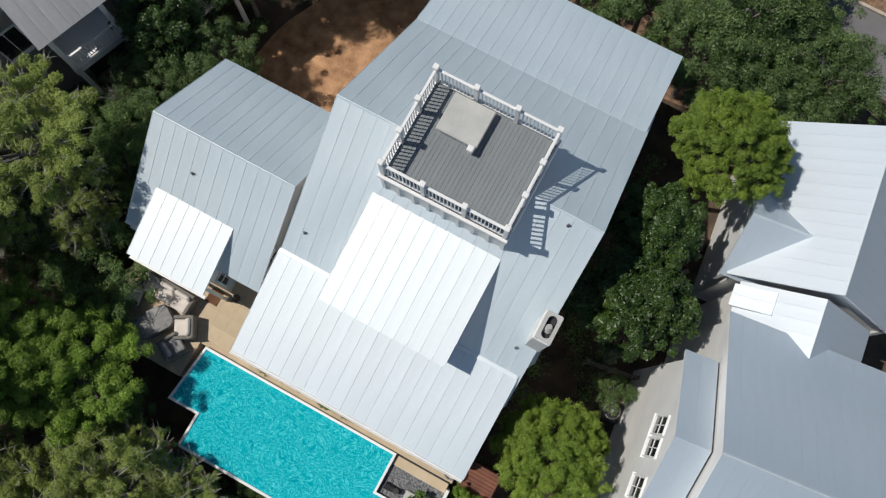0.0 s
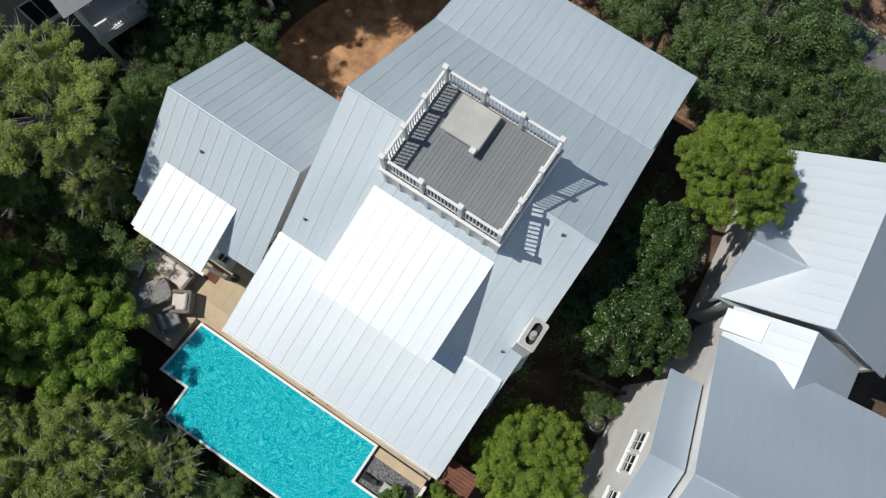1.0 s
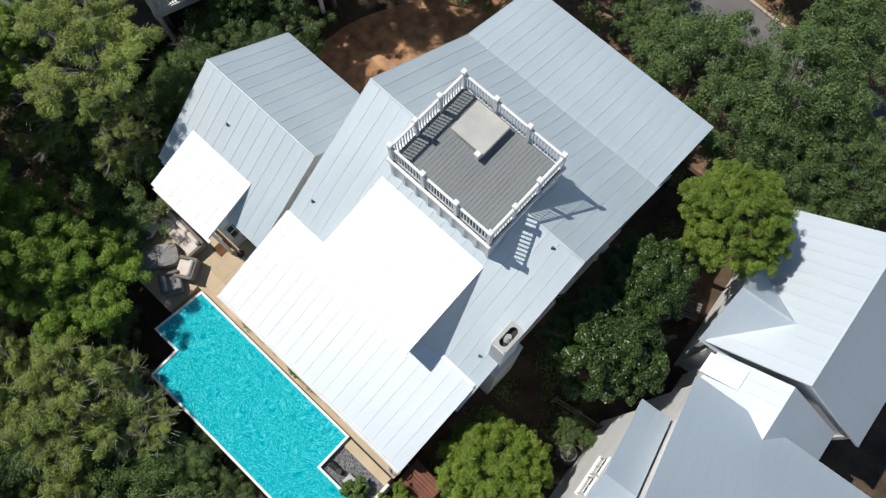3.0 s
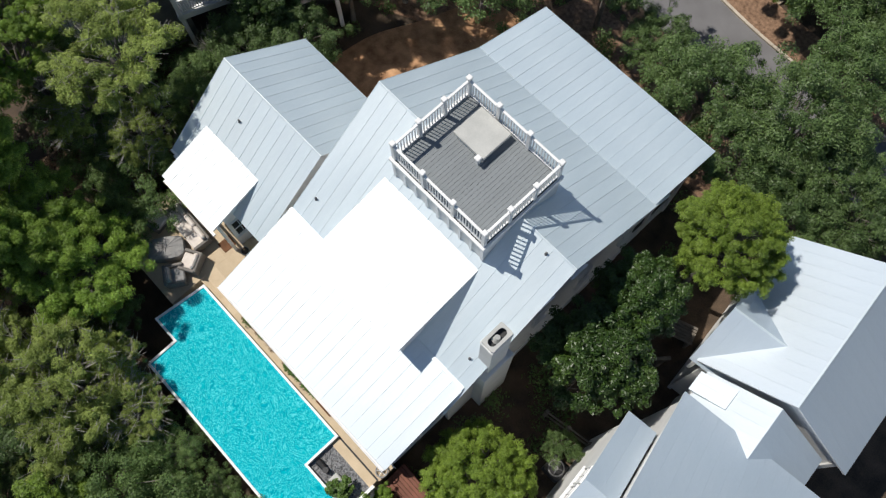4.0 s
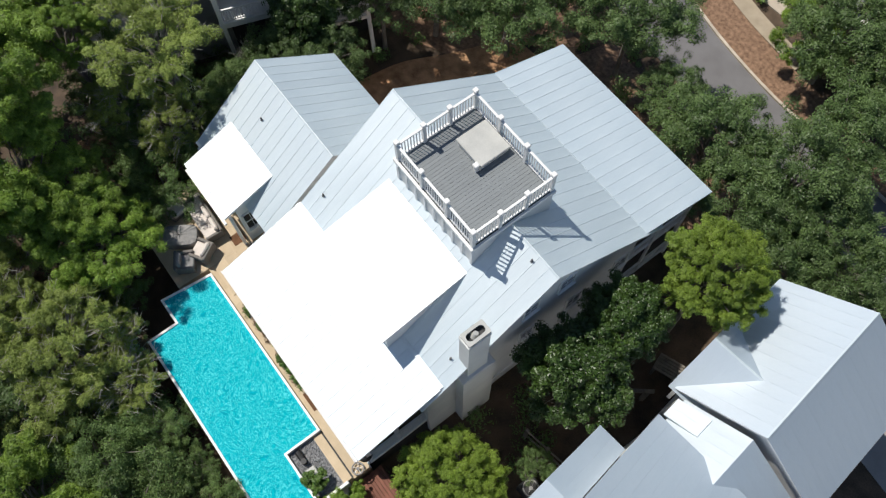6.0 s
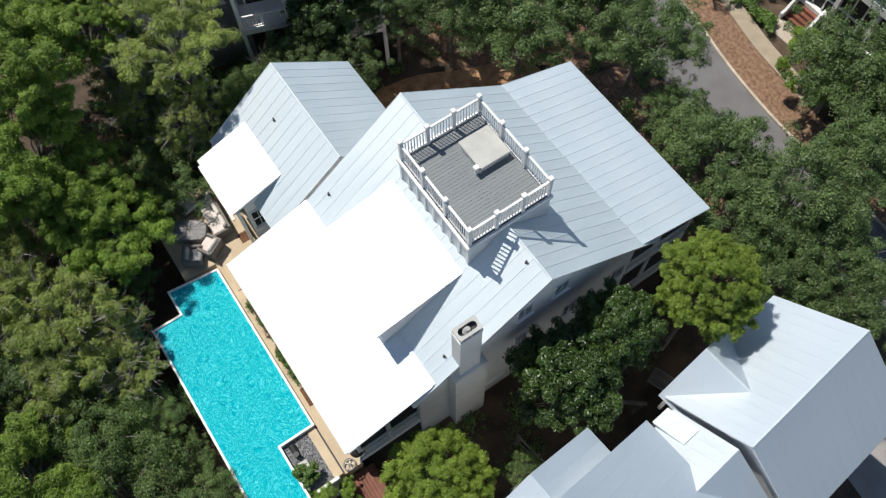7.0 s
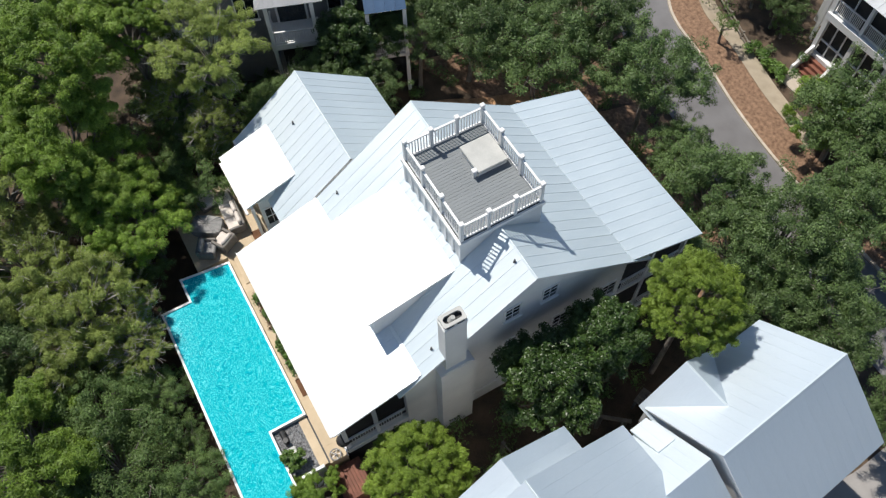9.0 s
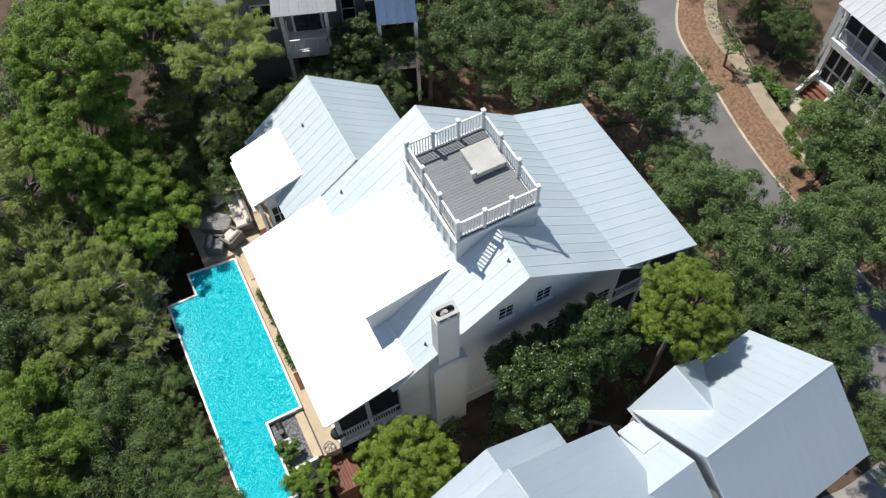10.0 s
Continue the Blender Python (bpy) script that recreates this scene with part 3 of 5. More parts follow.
# rear porch: two screened floors
for zf in (-0.9, 2.5):
    part("porch_floor", Shape().box((-6.6, 6.8, zf + 0.9), (2.3, 10.5, zf + 1.12)), M["white"], house)
for i in range(5):
    x = -6.5 + 8.75 * i / 4
    part("porch_post", Shape().box((x - 0.09, 10.3, -0.9), (x + 0.09, 10.48, 6.05)), M["white"], house)
for y in (8.5,):
    part("porch_post", Shape().box((2.12, y - 0.09, -0.9), (2.3, y + 0.09, 6.6)), M["white"], house)
part("porch_beam", Shape().box((-6.6, 10.28, 5.82), (2.3, 10.5, 6.04)), M["white"], house)
part("porch_screen", Shape().box((2.18, 6.82, 3.7), (2.21, 10.28, 6.1)), M["screen"], house, "dark screened porch side")
part("porch_screen", Shape().box((2.18, 6.82, 0.3), (2.21, 10.28, 3.35)), M["screen"], house, "dark screened porch side")
railing(house, (2.25, 6.95, 3.62), (2.25, 10.3, 3.62), 0.95, 2, ends=(False, False))
railing(house, (2.25, 6.95, 0.22), (2.25, 10.3, 0.22), 0.95, 2, ends=(False, False))

# front porch: floor, posts, side balustrade, screens
PT = 2.55
part("porch_floor", Shape().box((-6.9, -7.02, PT - 0.22), (2.32, -4.0, PT + 0.06)), M["white"], house)
for i in range(6):
    x = -6.7 + 8.85 * i / 5
    part("porch_post", Shape().box((x - 0.1, -6.95, PT + 0.06), (x + 0.1, -6.75, 5.78)), M["white"], house)
part("porch_post", Shape().box((2.05, -5.5, PT + 0.06), (2.23, -5.32, 6.2)), M["white"], house)
part("porch_beam", Shape().box((-6.85, -6.98, 5.5), (2.25, -6.76, 5.72)), M["white"], house)
part("porch_beam", Shape().prism([(-6.98, 5.5), (-4.0, 6.4), (-4.0, 6.62), (-6.98, 5.72)], "x", 2.1, 2.24), M["white"], house)
part("porch_screen", Shape().prism([(-6.75, PT + 0.1), (-4.0, PT + 0.1), (-4.0, 6.4), (-6.75, 5.55)], "x", 2.06, 2.09), M["screen"], house, "dark screened porch side")
railing(house, (2.2, -6.8, PT + 0.06), (2.2, -4.05, PT + 0.06), 0.95, 3, ends=(False, False))
part("porch_skirt", Shape().box((2.1, -6.95, 0.05), (2.2, -4.0, PT - 0.25)), M["screen"], house, "dark lattice under the porch")
part("porch_skirt_rail", Shape().box((2.2, -6.95, PT - 0.62), (2.26, -4.0, PT - 0.5)), M["white"], house)

for p in ((-6.36, -2.47, 7.83), (1.57, 1.37, 10.6), (2.0, -2.5, 7.81)):
    vent_pipe(p)

# ---- annex ----
annex = thing("annex", "white guest house with a grey standing-seam metal gable roof", "house")
AX0, AX1 = -13.26, -7.36
AS = 0.745
slope(annex, (AX0, -1.255, 8.3), (AX1 - AX0, 0, 0), (0, -3.74, -3.74 * AS), "front slope of grey standing-seam metal")
slope(annex, (AX0, -1.255, 8.3), (AX1 - AX0, 0, 0), (0, 3.62, -3.62 * 0.7), "rear slope of grey standing-seam metal")
cap(annex, (AX0, -1.255, 8.3), (AX1, -1.255, 8.3))
for x in (-12.95, -7.95):
    part("wall", Shape().prism([(-4.6, 0), (2.0, 0), (2.0, 5.85), (-1.255, 8.1), (-4.6, 5.65)], "x", x, x + 0.15), M["siding"], annex, "white lap-sided gable wall")
part("wall", Shape().box((-12.8, -4.6, 0), (-7.95, -4.45, 5.6)), M["siding"], annex)
part("wall", Shape().box((-12.8, 1.85, 0), (-7.95, 2.0, 5.8)), M["siding"], annex)
slope(annex, (-12.4, -3.45, 6.68), (3.36, 0, 0), (0, -2.62, -0.88), "pale metal shed roof over the annex door")
part("porch_wall", Shape().prism([(-5.5, PT), (-4.6, PT), (-4.6, 6.0), (-5.5, 5.55)], "x", -9.35, -9.2), M["siding"], annex, "white side wall of the annex porch")
part("porch_post", Shape().box((-12.3, -5.9, PT), (-12.16, -5.76, 5.4)), M["white"], annex)
part("porch_post", Shape().box((-9.3, -5.9, PT), (-9.16, -5.76, 5.4)), M["white"], annex)
window(annex, (-9.19, -5.05, 4.3), 0, 0.6, 1.3, 2, 2)
window(annex, (-8.55, -4.61, 4.4), -90, 0.55, 1.3, 2, 2)
window(annex, (-7.79, -3.6, 4.4), 0, 0.6, 1.3, 2, 3)
part("gutter", Shape().box((AX0, -5.12, 5.4), (-12.45, -4.98, 5.5)), M["white"], annex)
part("gutter", Shape().box((-12.4, -6.2, 5.3), (-9.04, -6.08, 5.4)), M["white"], annex)
vent_pipe((-11.15, -2.46, 7.42))
unit = thing("condenser", "white outdoor condenser unit beside the annex eave", "air conditioner", (-13.05, -5.2, 5.0))
part("bracket", Shape().box((-0.02, 0.0, -0.1), (0.6, 0.6, 0.0)), M["white"], unit)
part("housing", Shape().box((0, 0, 0), (0.5, 0.36, 0.4), 0.03), M["white"], unit)
part("grille", Shape().box((0.05, -0.02, 0.06), (0.45, 0.0, 0.34)), M["dark"], unit)

# ---- terrace and pool ----
TZ = 2.55
terrace = thing("terrace", "tan stone terrace raised on a wall beside the house", "terrace", kind="structure")
EDGE = -7.86
part("terrace_base", Shape().prism([(-13.4, -9.4), (-9.2, -9.4), (-9.2, -7.85), (2.42, -7.85), (2.42, -7.05), (-6.95, -7.05), (-6.95, -4.62), (-13.4, -4.62)], "z", 0.0, TZ - 0.06), M["tan"], terrace, "tan retaining wall")
part("terrace_base", Shape().box((-0.02, -8.29, 0), (2.36, -7.85, TZ - 0.08)), M["tan"], terrace)
slab_mesh = Shape().box((0.001, 0.001, -0.06), (0.599, 0.599, 0.0), 0.003).mesh("paving_slab", M["tan"])
for i in range(11):
    for j in range(8):
        x, y = -13.4 + 0.6 * i, -9.4 + 0.6 * j
        if x + 0.6 <= -9.15 or (y >= EDGE + 0.05 and x + 0.6 <= -6.9):
            part("paving_slab", slab_mesh, None, terrace, m=Matrix.Translation((x, y, TZ)))
strip_mesh = Shape().box((0.001, 0.001, -0.06), (0.781, 0.75, 0.0), 0.003).mesh("paving_slab", M["tan"])
for i in range(12):
    part("paving_slab", strip_mesh, None, terrace, m=Matrix.Translation((-6.95 + 0.782 * i, -7.82, TZ)))
low_mesh = Shape().box((0.0, 0.0, -0.06), (2.3, 0.38, 0.0), 0.01).mesh("edge_slab", M["tan"])
part("edge_slab", low_mesh, None, terrace, m=Matrix.Translation((0.05, -8.28, TZ - 0.02)))
part("drain_slot", Shape().box((0.02, -7.9, TZ - 0.07), (2.36, -7.83, TZ - 0.045)), M["dark"], terrace, "dark drain slot")
part("garden_wall", Shape().box((2.36, -9.15, 0), (2.5, -8.1, TZ + 0.22), 0.02), M["white"], terrace, "white end wall")
part("edge_strip", Shape().box((-6.95, -7.06, TZ - 0.06), (2.5, -7.02, TZ + 0.06)), M["white"], terrace)

PX0, PX1, PX2, PX3 = -8.85, -7.78, -0.04, 3.5
PY0, PY1, PY2, PY3 = -7.88, -9.52, -10.3, -11.7
pool_outline = [(PX0, PY0), (PX0 - 0.25, PY2), (PX1, PY2), (PX1, PY3), (PX3, PY3), (PX3, PY1), (PX2, PY1), (PX2, PY0)]
pool = thing("swimming_pool", "turquoise swimming pool with a white coping sunk beside the terrace", "swimming pool", kind="structure")
WZ = 2.66


def inset(poly, d):
    out = []
    for i, p in enumerate(poly):
        a, b, c = Vector(poly[i - 1]), Vector(p), Vector(poly[(i + 1) % len(poly)])
        e1, e2 = (b - a).normalized(), (c - b).normalized()
        n1, n2 = Vector((-e1.y, e1.x)), Vector((-e2.y, e2.x))
        m = (n1 + n2) / (1 + n1.dot(n2))
        out.append(tuple(b + m * d))
    return out


inner = inset(pool_outline, 0.075)
outer = inset(pool_outline, -0.025)
cop = Shape()
k = len(inner)
cop.v = [(x, y, z) for z in (0.0, WZ + 0.05) for ring in (outer, inner) for x, y in ring]
for i in range(k):
    j = (i + 1) % k
    cop.f += [(2 * k + i, 2 * k + j, 3 * k + j, 3 * k + i), (i, j, 2 * k + j, 2 * k + i), (k + j, k + i, 3 * k + i, 3 * k + j), (k + i, k + j, j, i)]
part("coping", cop, M["coping"], pool, "white coping and basin wall")
bed = Shape()
bed.v = [(x, y, 1.0) for x, y in inner]
bed.f = [tuple(range(k))]
part("basin_floor", bed, M["lining"], pool)
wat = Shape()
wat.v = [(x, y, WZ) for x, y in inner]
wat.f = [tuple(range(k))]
part("water", wat, M["water"], pool, "rippled turquoise water with painted lines of light")

# ---- neighbouring houses ----
nb = thing("neighbour_house", "white house with pale standing-seam gable roofs at several heights", "house", (10.91, 4.25, 0), 6.0)
HS = 0.82
# rear wing, ridge along y
slope(nb, (0, 0.0, 8.47), (0, 6.5, 0), (-3.2, 0, -3.2 * HS), "pale metal slope", mat="aged", seam=0.005)
slope(nb, (0, 0.0, 8.47), (0, 6.5, 0), (3.2, 0, -3.2 * HS), "pale metal slope", mat="aged", seam=0.005)
cap(nb, (0, 0.0, 8.47), (0, 6.5, 8.47))
part("wall", Shape().prism([(-2.85, 0), (2.85, 0), (2.85, 5.9), (0, 8.3), (-2.85, 5.9)], "y", 0.2, 0.35), M["siding"], nb)
part("wall", Shape().prism([(-2.85, -1), (2.85, -1), (2.85, 5.9), (0, 8.3), (-2.85, 5.9)], "y", 6.05, 6.2), M["siding"], nb)
part("wall", Shape().box((-2.85, 0.1, -0.5), (-2.7, 6.05, 5.85)), M["stucco"], nb)
part("wall", Shape().box((2.7, 0.1, -0.5), (2.85, 6.05, 5.85)), M["stucco"], nb)
# cross gable over the side
for dy in (-1, 1):
    slope(nb, (-3.45, 1.95, 7.45), (2.3, 0, 0), (0, dy * 2.0, -1.75), "small cross-gable slope of pale metal", trim="metal", mat="aged", seam=0.005)
cap(nb, (-3.45, 1.95, 7.45), (-1.2, 1.95, 7.45))
part("wall", Shape().prism([(0.15, 4.0), (3.75, 4.0), (3.75, 5.75), (1.95, 7.3), (0.15, 5.75)], "x", -3.2, -3.05), M["siding"], nb)
# link wing, ridge along y, lower
slope(nb, (-0.2, -3.4, 7.72), (0, 3.3, 0), (-2.45, 0, -2.45 * 0.72), "pale metal slope of the link roof", mat="aged", seam=0.005)
slope(nb, (-0.2, -3.4, 7.72), (0, 3.3, 0), (2.45, 0, -2.45 * 0.72), "pale metal slope of the link roof", mat="aged", seam=0.005)
part("wall", Shape().box((-2.3, -3.0, 0), (-2.15, -0.05, 5.85)), M["stucco"], nb)
slope(nb, (-1.55, -1.15, 6.84), (0, 0.85, 0), (-1.3, 0, -0.75), "small raised metal roof", trim="metal", mat="aged", seam=0.005)
# front wing, ridge along x
FZ, FY = 11.1, -6.68
slope(nb, (-3.05, FY, FZ), (9.3, 0, 0), (0, 5.03, -5.03 * 0.775), "large rear slope of blue-grey metal", mat="aged", seam=0.005)
slope(nb, (-3.05, FY, FZ), (9.3, 0, 0), (0, -6.0, -6.0 * 0.62), "front slope of pale metal", mat="aged", seam=0.005)
cap(nb, (-3.05, FY, FZ), (6.28, FY, FZ))
slope(nb, (-4.22, FY, 10.1), (1.17, 0, 0), (0, 3.04, -3.04 * 0.74), "lower side slope of blue-grey metal", mat="aged", seam=0.005)
slope(nb, (-4.22, FY, 10.1), (1.17, 0, 0), (0, -5.5, -5.5 * 0.62), "lower side slope of pale metal", mat="aged", seam=0.005)
part("wall", Shape().prism([(-12.2, 0), (-3.9, 0), (-3.9, 7.85), (FY, 9.9), (-12.2, 6.5)], "x", -4.05, -3.9), M["stucco"], nb, "sunlit white side wall")
part("wall", Shape().prism([(-12.2, 0), (-1.95, 0), (-1.95, 7.2), (FY, 10.9), (-12.2, 7.5)], "x", -2.95, -2.8), M["stucco"], nb)
part("wall", Shape().box((-3.9, -4.05, 0), (-2.95, -3.9, 7.8)), M["stucco"], nb)
part("wall", Shape().box((-2.8, -2.1, 0), (6.2, -1.95, 7.2)), M["stucco"], nb)
for y, z, w in ((-6.3, 7.4, 0.6), (-7.1, 7.4, 0.6), (-8.5, 7.2, 0.7)):
    window(nb, (-4.06, y, z), 180, w, 1.5, 2, 2)
vent_pipe((11.75, 2.0, 7.1))

# far-off house behind the pines
tl = thing("porch_house", "shaded grey house with balustraded upper porches and metal roofs", "house", (-18.8, 0.6, -0.3), 70)
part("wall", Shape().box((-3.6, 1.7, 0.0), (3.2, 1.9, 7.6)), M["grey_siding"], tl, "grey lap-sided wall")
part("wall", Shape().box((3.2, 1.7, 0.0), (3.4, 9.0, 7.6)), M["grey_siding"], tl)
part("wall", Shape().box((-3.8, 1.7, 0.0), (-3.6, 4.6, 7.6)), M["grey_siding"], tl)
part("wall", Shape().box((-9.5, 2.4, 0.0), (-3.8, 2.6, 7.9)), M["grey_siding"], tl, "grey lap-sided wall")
part("porch_floor", Shape().box((-1.35, -0.1, 4.25), (1.35, 1.7, 4.6)), M["white"], tl)
railing(tl, (-1.2, 0.0, 4.6), (1.2, 0.0, 4.6), 0.9, 2)
railing(tl, (-1.2, 0.1, 4.6), (-1.2, 1.7, 4.6), 0.9, 2, ends=(False, False))
for x in (-1.2, 1.2):
    part("porch_post", Shape().box((x - 0.1, -0.1, 0.0), (x + 0.1, 0.1, 8.0)), M["white"], tl)
part("door_opening", Shape().box((-0.75, 1.66, 4.6), (0.75, 1.7, 6.9)), M["glass"], tl, "dark porch doorway")
for x in (-0.87, 0.75):
    part("door_casing", Shape().box((x, 1.6, 4.6), (x + 0.12, 1.7, 7.0)), M["white"], tl)
# flat dark sheet in place of the shaded lower porch
part("lower_opening", Shape().box((-1.0, 1.66, 0.6), (1.0, 1.7, 3.6)), M["screen"], tl)
slope(tl, (-1.6, 3.2, 9.15), (3.45, 0, 0), (0, -3.95, -1.2), "grey metal porch roof", mat="dull_metal")
slope(tl, (-4.0, 3.4, 8.9), (2.2, 0, 0), (0, -1.9, -0.9), "metal roof coloured blue for sky reflection", mat="blue_metal")
window(tl, (-2.4, 1.69, 5.9), -90, 1.1, 1.6, 2, 1)
window(tl, (2.4, 1.69, 5.9), -90, 0.7, 1.6, 1, 2)
part("porch_floor", Shape().box((-8.4, 0.9, 4.25), (-4.2, 2.4, 4.6)), M["white"], tl)
railing(tl, (-8.2, 1.0, 4.6), (-4.3, 1.0, 4.6), 0.9, 3)
for x in (-8.2, -6.2, -4.3):
    part("porch_post", Shape().box((x - 0.09, 0.92, 0.0), (x + 0.09, 1.1, 8.0)), M["white"], tl)
slope(tl, (-6.9, 2.6, 9.5), (3.0, 0, 0), (0, -2.6, -1.5), "pale metal hip roof toned dark for shade", mat="dull_metal")
slope(tl, (-6.9, 2.6, 9.5), (0, 3.0, 0), (-1.9, 0, -1.5), "pale metal hip roof toned dark for shade", mat="dull_metal")
part("porch_floor", Shape().box((3.9, -0.8, 3.2), (6.1, 0.8, 3.45)), M["white"], tl)
railing(tl, (4.0, -0.7, 3.45), (6.0, -0.7, 3.45), 0.9, 2)
# solid dark slab gives the porch recess its shade
part("porch_wall", Shape().box((3.4, 0.8, 0.0), (6.2, 1.0, 7.0)), M["screen"], tl, "dark sheet standing for the shaded porch recess")
for x in (4.0, 6.0):
    part("porch_post", Shape().box((x - 0.1, -0.8, 0.0), (x + 0.1, -0.6, 6.75)), M["white"], tl)
slope(tl, (3.9, 2.2, 7.9), (2.2, 0, 0), (0, -3.1, -1.1), "metal porch roof coloured blue for sky reflection", mat="blue_metal")

# house across the street
fh = thing("street_house", "white two-storey house with screened porches and red steps", "house", (-6.45, 28.5, -1.3), 1)
part("wall", Shape().box((-2.2, 3.0, 0), (9.6, 3.2, 7.2)), M["siding"], fh)
part("wall", Shape().box((-2.2, 3.2, 0), (-2.0, 9.0, 7.2)), M["siding"], fh)
part("porch_floor", Shape().box((0.0, 0.0, 1.0), (9.6, 3.0, 1.25)), M["white"], fh)
part("porch_floor", Shape().box((-1.2, 1.6, 4.0), (0.0, 3.0, 4.3)), M["white"], fh)
part("porch_floor", Shape().box((0.0, -0.15, 3.9), (9.6, 3.0, 4.35)), M["white"], fh, "white upper porch floor and beam")
posts_x = (0.12, 2.3, 4.7, 7.1, 9.4)
for x in posts_x:
    part("porch_post", Shape().box((x - 0.13, 0.0, 0.0), (x + 0.13, 0.26, 3.9)), M["white"], fh)
    part("porch_post", Shape().box((x - 0.1, 0.0, 4.35), (x + 0.1, 0.2, 6.9)), M["white"], fh)
for x0, x1 in zip(posts_x, posts_x[1:]):
    railing(fh, (x0 + 0.1, 0.1, 4.35), (x1 - 0.1, 0.1, 4.35), 0.95, 2, gap=0.11, ends=(False, False))
    part("porch_screen", Shape().box((x0 + 0.13, 0.3, 1.25), (x1 - 0.13, 0.33, 3.9)), M["screen"], fh)
    part("porch_screen", Shape().box((x0 + 0.1, 0.3, 4.35), (x1 - 0.1, 0.33, 6.8)), M["screen"], fh)
    fr = Shape()
    w = x1 - x0
    for q in (0.36, 0.68):
        fr.box((x0 + q * w - 0.035, 0.2, 1.25), (x0 + q * w + 0.035, 0.3, 3.9))
    fr.box((x0 + 0.13, 0.2, 2.15), (x1 - 0.13, 0.3, 2.23))
    fr.box((x0 + 0.5 * w - 0.03, 0.2, 4.35), (x0 + 0.5 * w + 0.03, 0.3, 6.8))
    part("screen_frame", fr, M["white"], fh)
for z0 in (0.0, 4.3):
    part("porch_post", Shape().box((-1.2, 1.6, z0), (-1.0, 1.8, z0 + (4.0 if z0 == 0 else 2.5))), M["white"], fh)
slope(fh, (-0.4, 4.2, 8.7), (10.4, 0, 0), (0, -4.7, -1.9), "grey metal porch roof", trim="white", mat="weathered", seam=0.02)
slope(fh, (-2.6, 6.2, 9.3), (2.4, 0, 0), (0, -5.0, -2.2), "pale metal roof", mat="weathered", seam=0.02)
for i in range(5):
    part("step", Shape().box((0.3, -1.15 + 0.23 * i, 0.0), (1.9, -0.92 + 0.23 * i, 0.2 + 0.2 * i), 0.01), M["brick"], fh, "red-brown step")
for x in (0.12, 1.9):
    part("step_wall", Shape().prism([(-1.3, 0), (0.0, 0), (0.0, 1.75), (-0.4, 1.6), (-1.05, 0.8), (-1.3, 0.75)], "x", x, x + 0.16), M["white"], fh, "white curved step wall")
part("walkway", Shape().box((0.2, -2.3, 0.0), (2.0, -1.15, 0.33)), M["kerb"], fh)
railing(fh, (4.9, -0.1, 0.3), (7.0, -0.1, 0.3), 0.8, 2, ends=(False, False))
rail_fence = thing("rail_fence", "low weathered timber rail fence along the footpath", "fence")
for i in range(6):
    x, y = -13.2 + 0.86 * i, 27.42 - 0.275 * i
    gz = ground_z(x, y)
    part("fence_post", Shape().box((x - 0.06, y - 0.06, gz - 0.1), (x + 0.06, y + 0.06, gz + 0.75)), M["timber"], rail_fence)
    if i < 5:
        for z in (0.3, 0.62):
            part("fence_rail", Shape().tube((x, y, gz + z), (x + 0.86, y - 0.275, gz + z), 0.05, 0.05, 6), M["timber"], rail_fence)

# ---- terrace things ----


def sofa(at, rz, seats, label, mat="cushion"):
    t = thing("outdoor_sofa", label, "sofa", at, rz, group="terrace seating")
    w = 0.72 * seats
    part("frame", Shape().box((-w / 2 - 0.1, -0.42, 0.05), (w / 2 + 0.1, 0.42, 0.28), 0.03).box((-w / 2 - 0.1, 0.3, 0.28), (w / 2 + 0.1, 0.44, 0.7), 0.03), M["wicker"], t)
    for s_ in (-1, 1):
        part("arm", Shape().box((s_ * (w / 2 + 0.06) - 0.07, -0.42, 0.28), (s_ * (w / 2 + 0.06) + 0.07, 0.34, 0.58), 0.03), M["wicker"], t)
    for i in range(seats):
        x = -w / 2 + 0.72 * i
        part("seat_cushion", Shape().box((x + 0.01, -0.42, 0.28), (x + 0.71, 0.2, 0.45), 0.05), M[mat], t)
        part("back_cushion", Shape().box((x + 0.02, 0.12, 0.45), (x + 0.7, 0.32, 0.82), 0.06), M[mat], t)
    return t


sofa((-11.35, -6.72, TZ), -2, 3, "long grey wicker sofa with pale cushions on the terrace")
sofa((-9.95, -7.6, TZ), -60, 1, "grey wicker armchair with a pale cushion")
sofa((-12.6, -7.5, TZ), 100, 1, "grey wicker armchair in the shade of the pines")
sofa((-9.95, -8.5, TZ), 150, 1, "dark wicker armchair with a grey cushion", "cover")
tab = thing("covered_table", "low table under a creased grey cover", "table", (-11.2, -8.02, TZ), 56)
top = Shape()
for j, (r, z) in enumerate(((0.72, 0.0), (0.74, 0.3), (0.7, 0.46), (0.5, 0.52), (0.02, 0.53))):
    top.v += [(1.1 * r * math.copysign(abs(math.cos(i * math.pi / 12)) ** 0.5, math.cos(i * math.pi / 12)) * (1 + 0.03 * math.sin(5 * i)), 0.72 * r * math.copysign(abs(math.sin(i * math.pi / 12)) ** 0.5, math.sin(i * math.pi / 12)), z + 0.03 * math.sin(3 * i + j)) for i in range(24)]
for j in range(4):
    top.f += [(24 * j + i, 24 * j + (i + 1) % 24, 24 * j + 24 + (i + 1) % 24, 24 * j + 24 + i) for i in range(24)]
top.f += [tuple(range(23, -1, -1)), tuple(range(96, 120))]
part("cover", top, M["cover"], tab)
solo("door_mat", Shape().box((-9.95, -6.28, TZ), (-9.4, -5.66, TZ + 0.025), 0.008), M["mat"], "brown coir mat lying on the terrace paving", "mat")
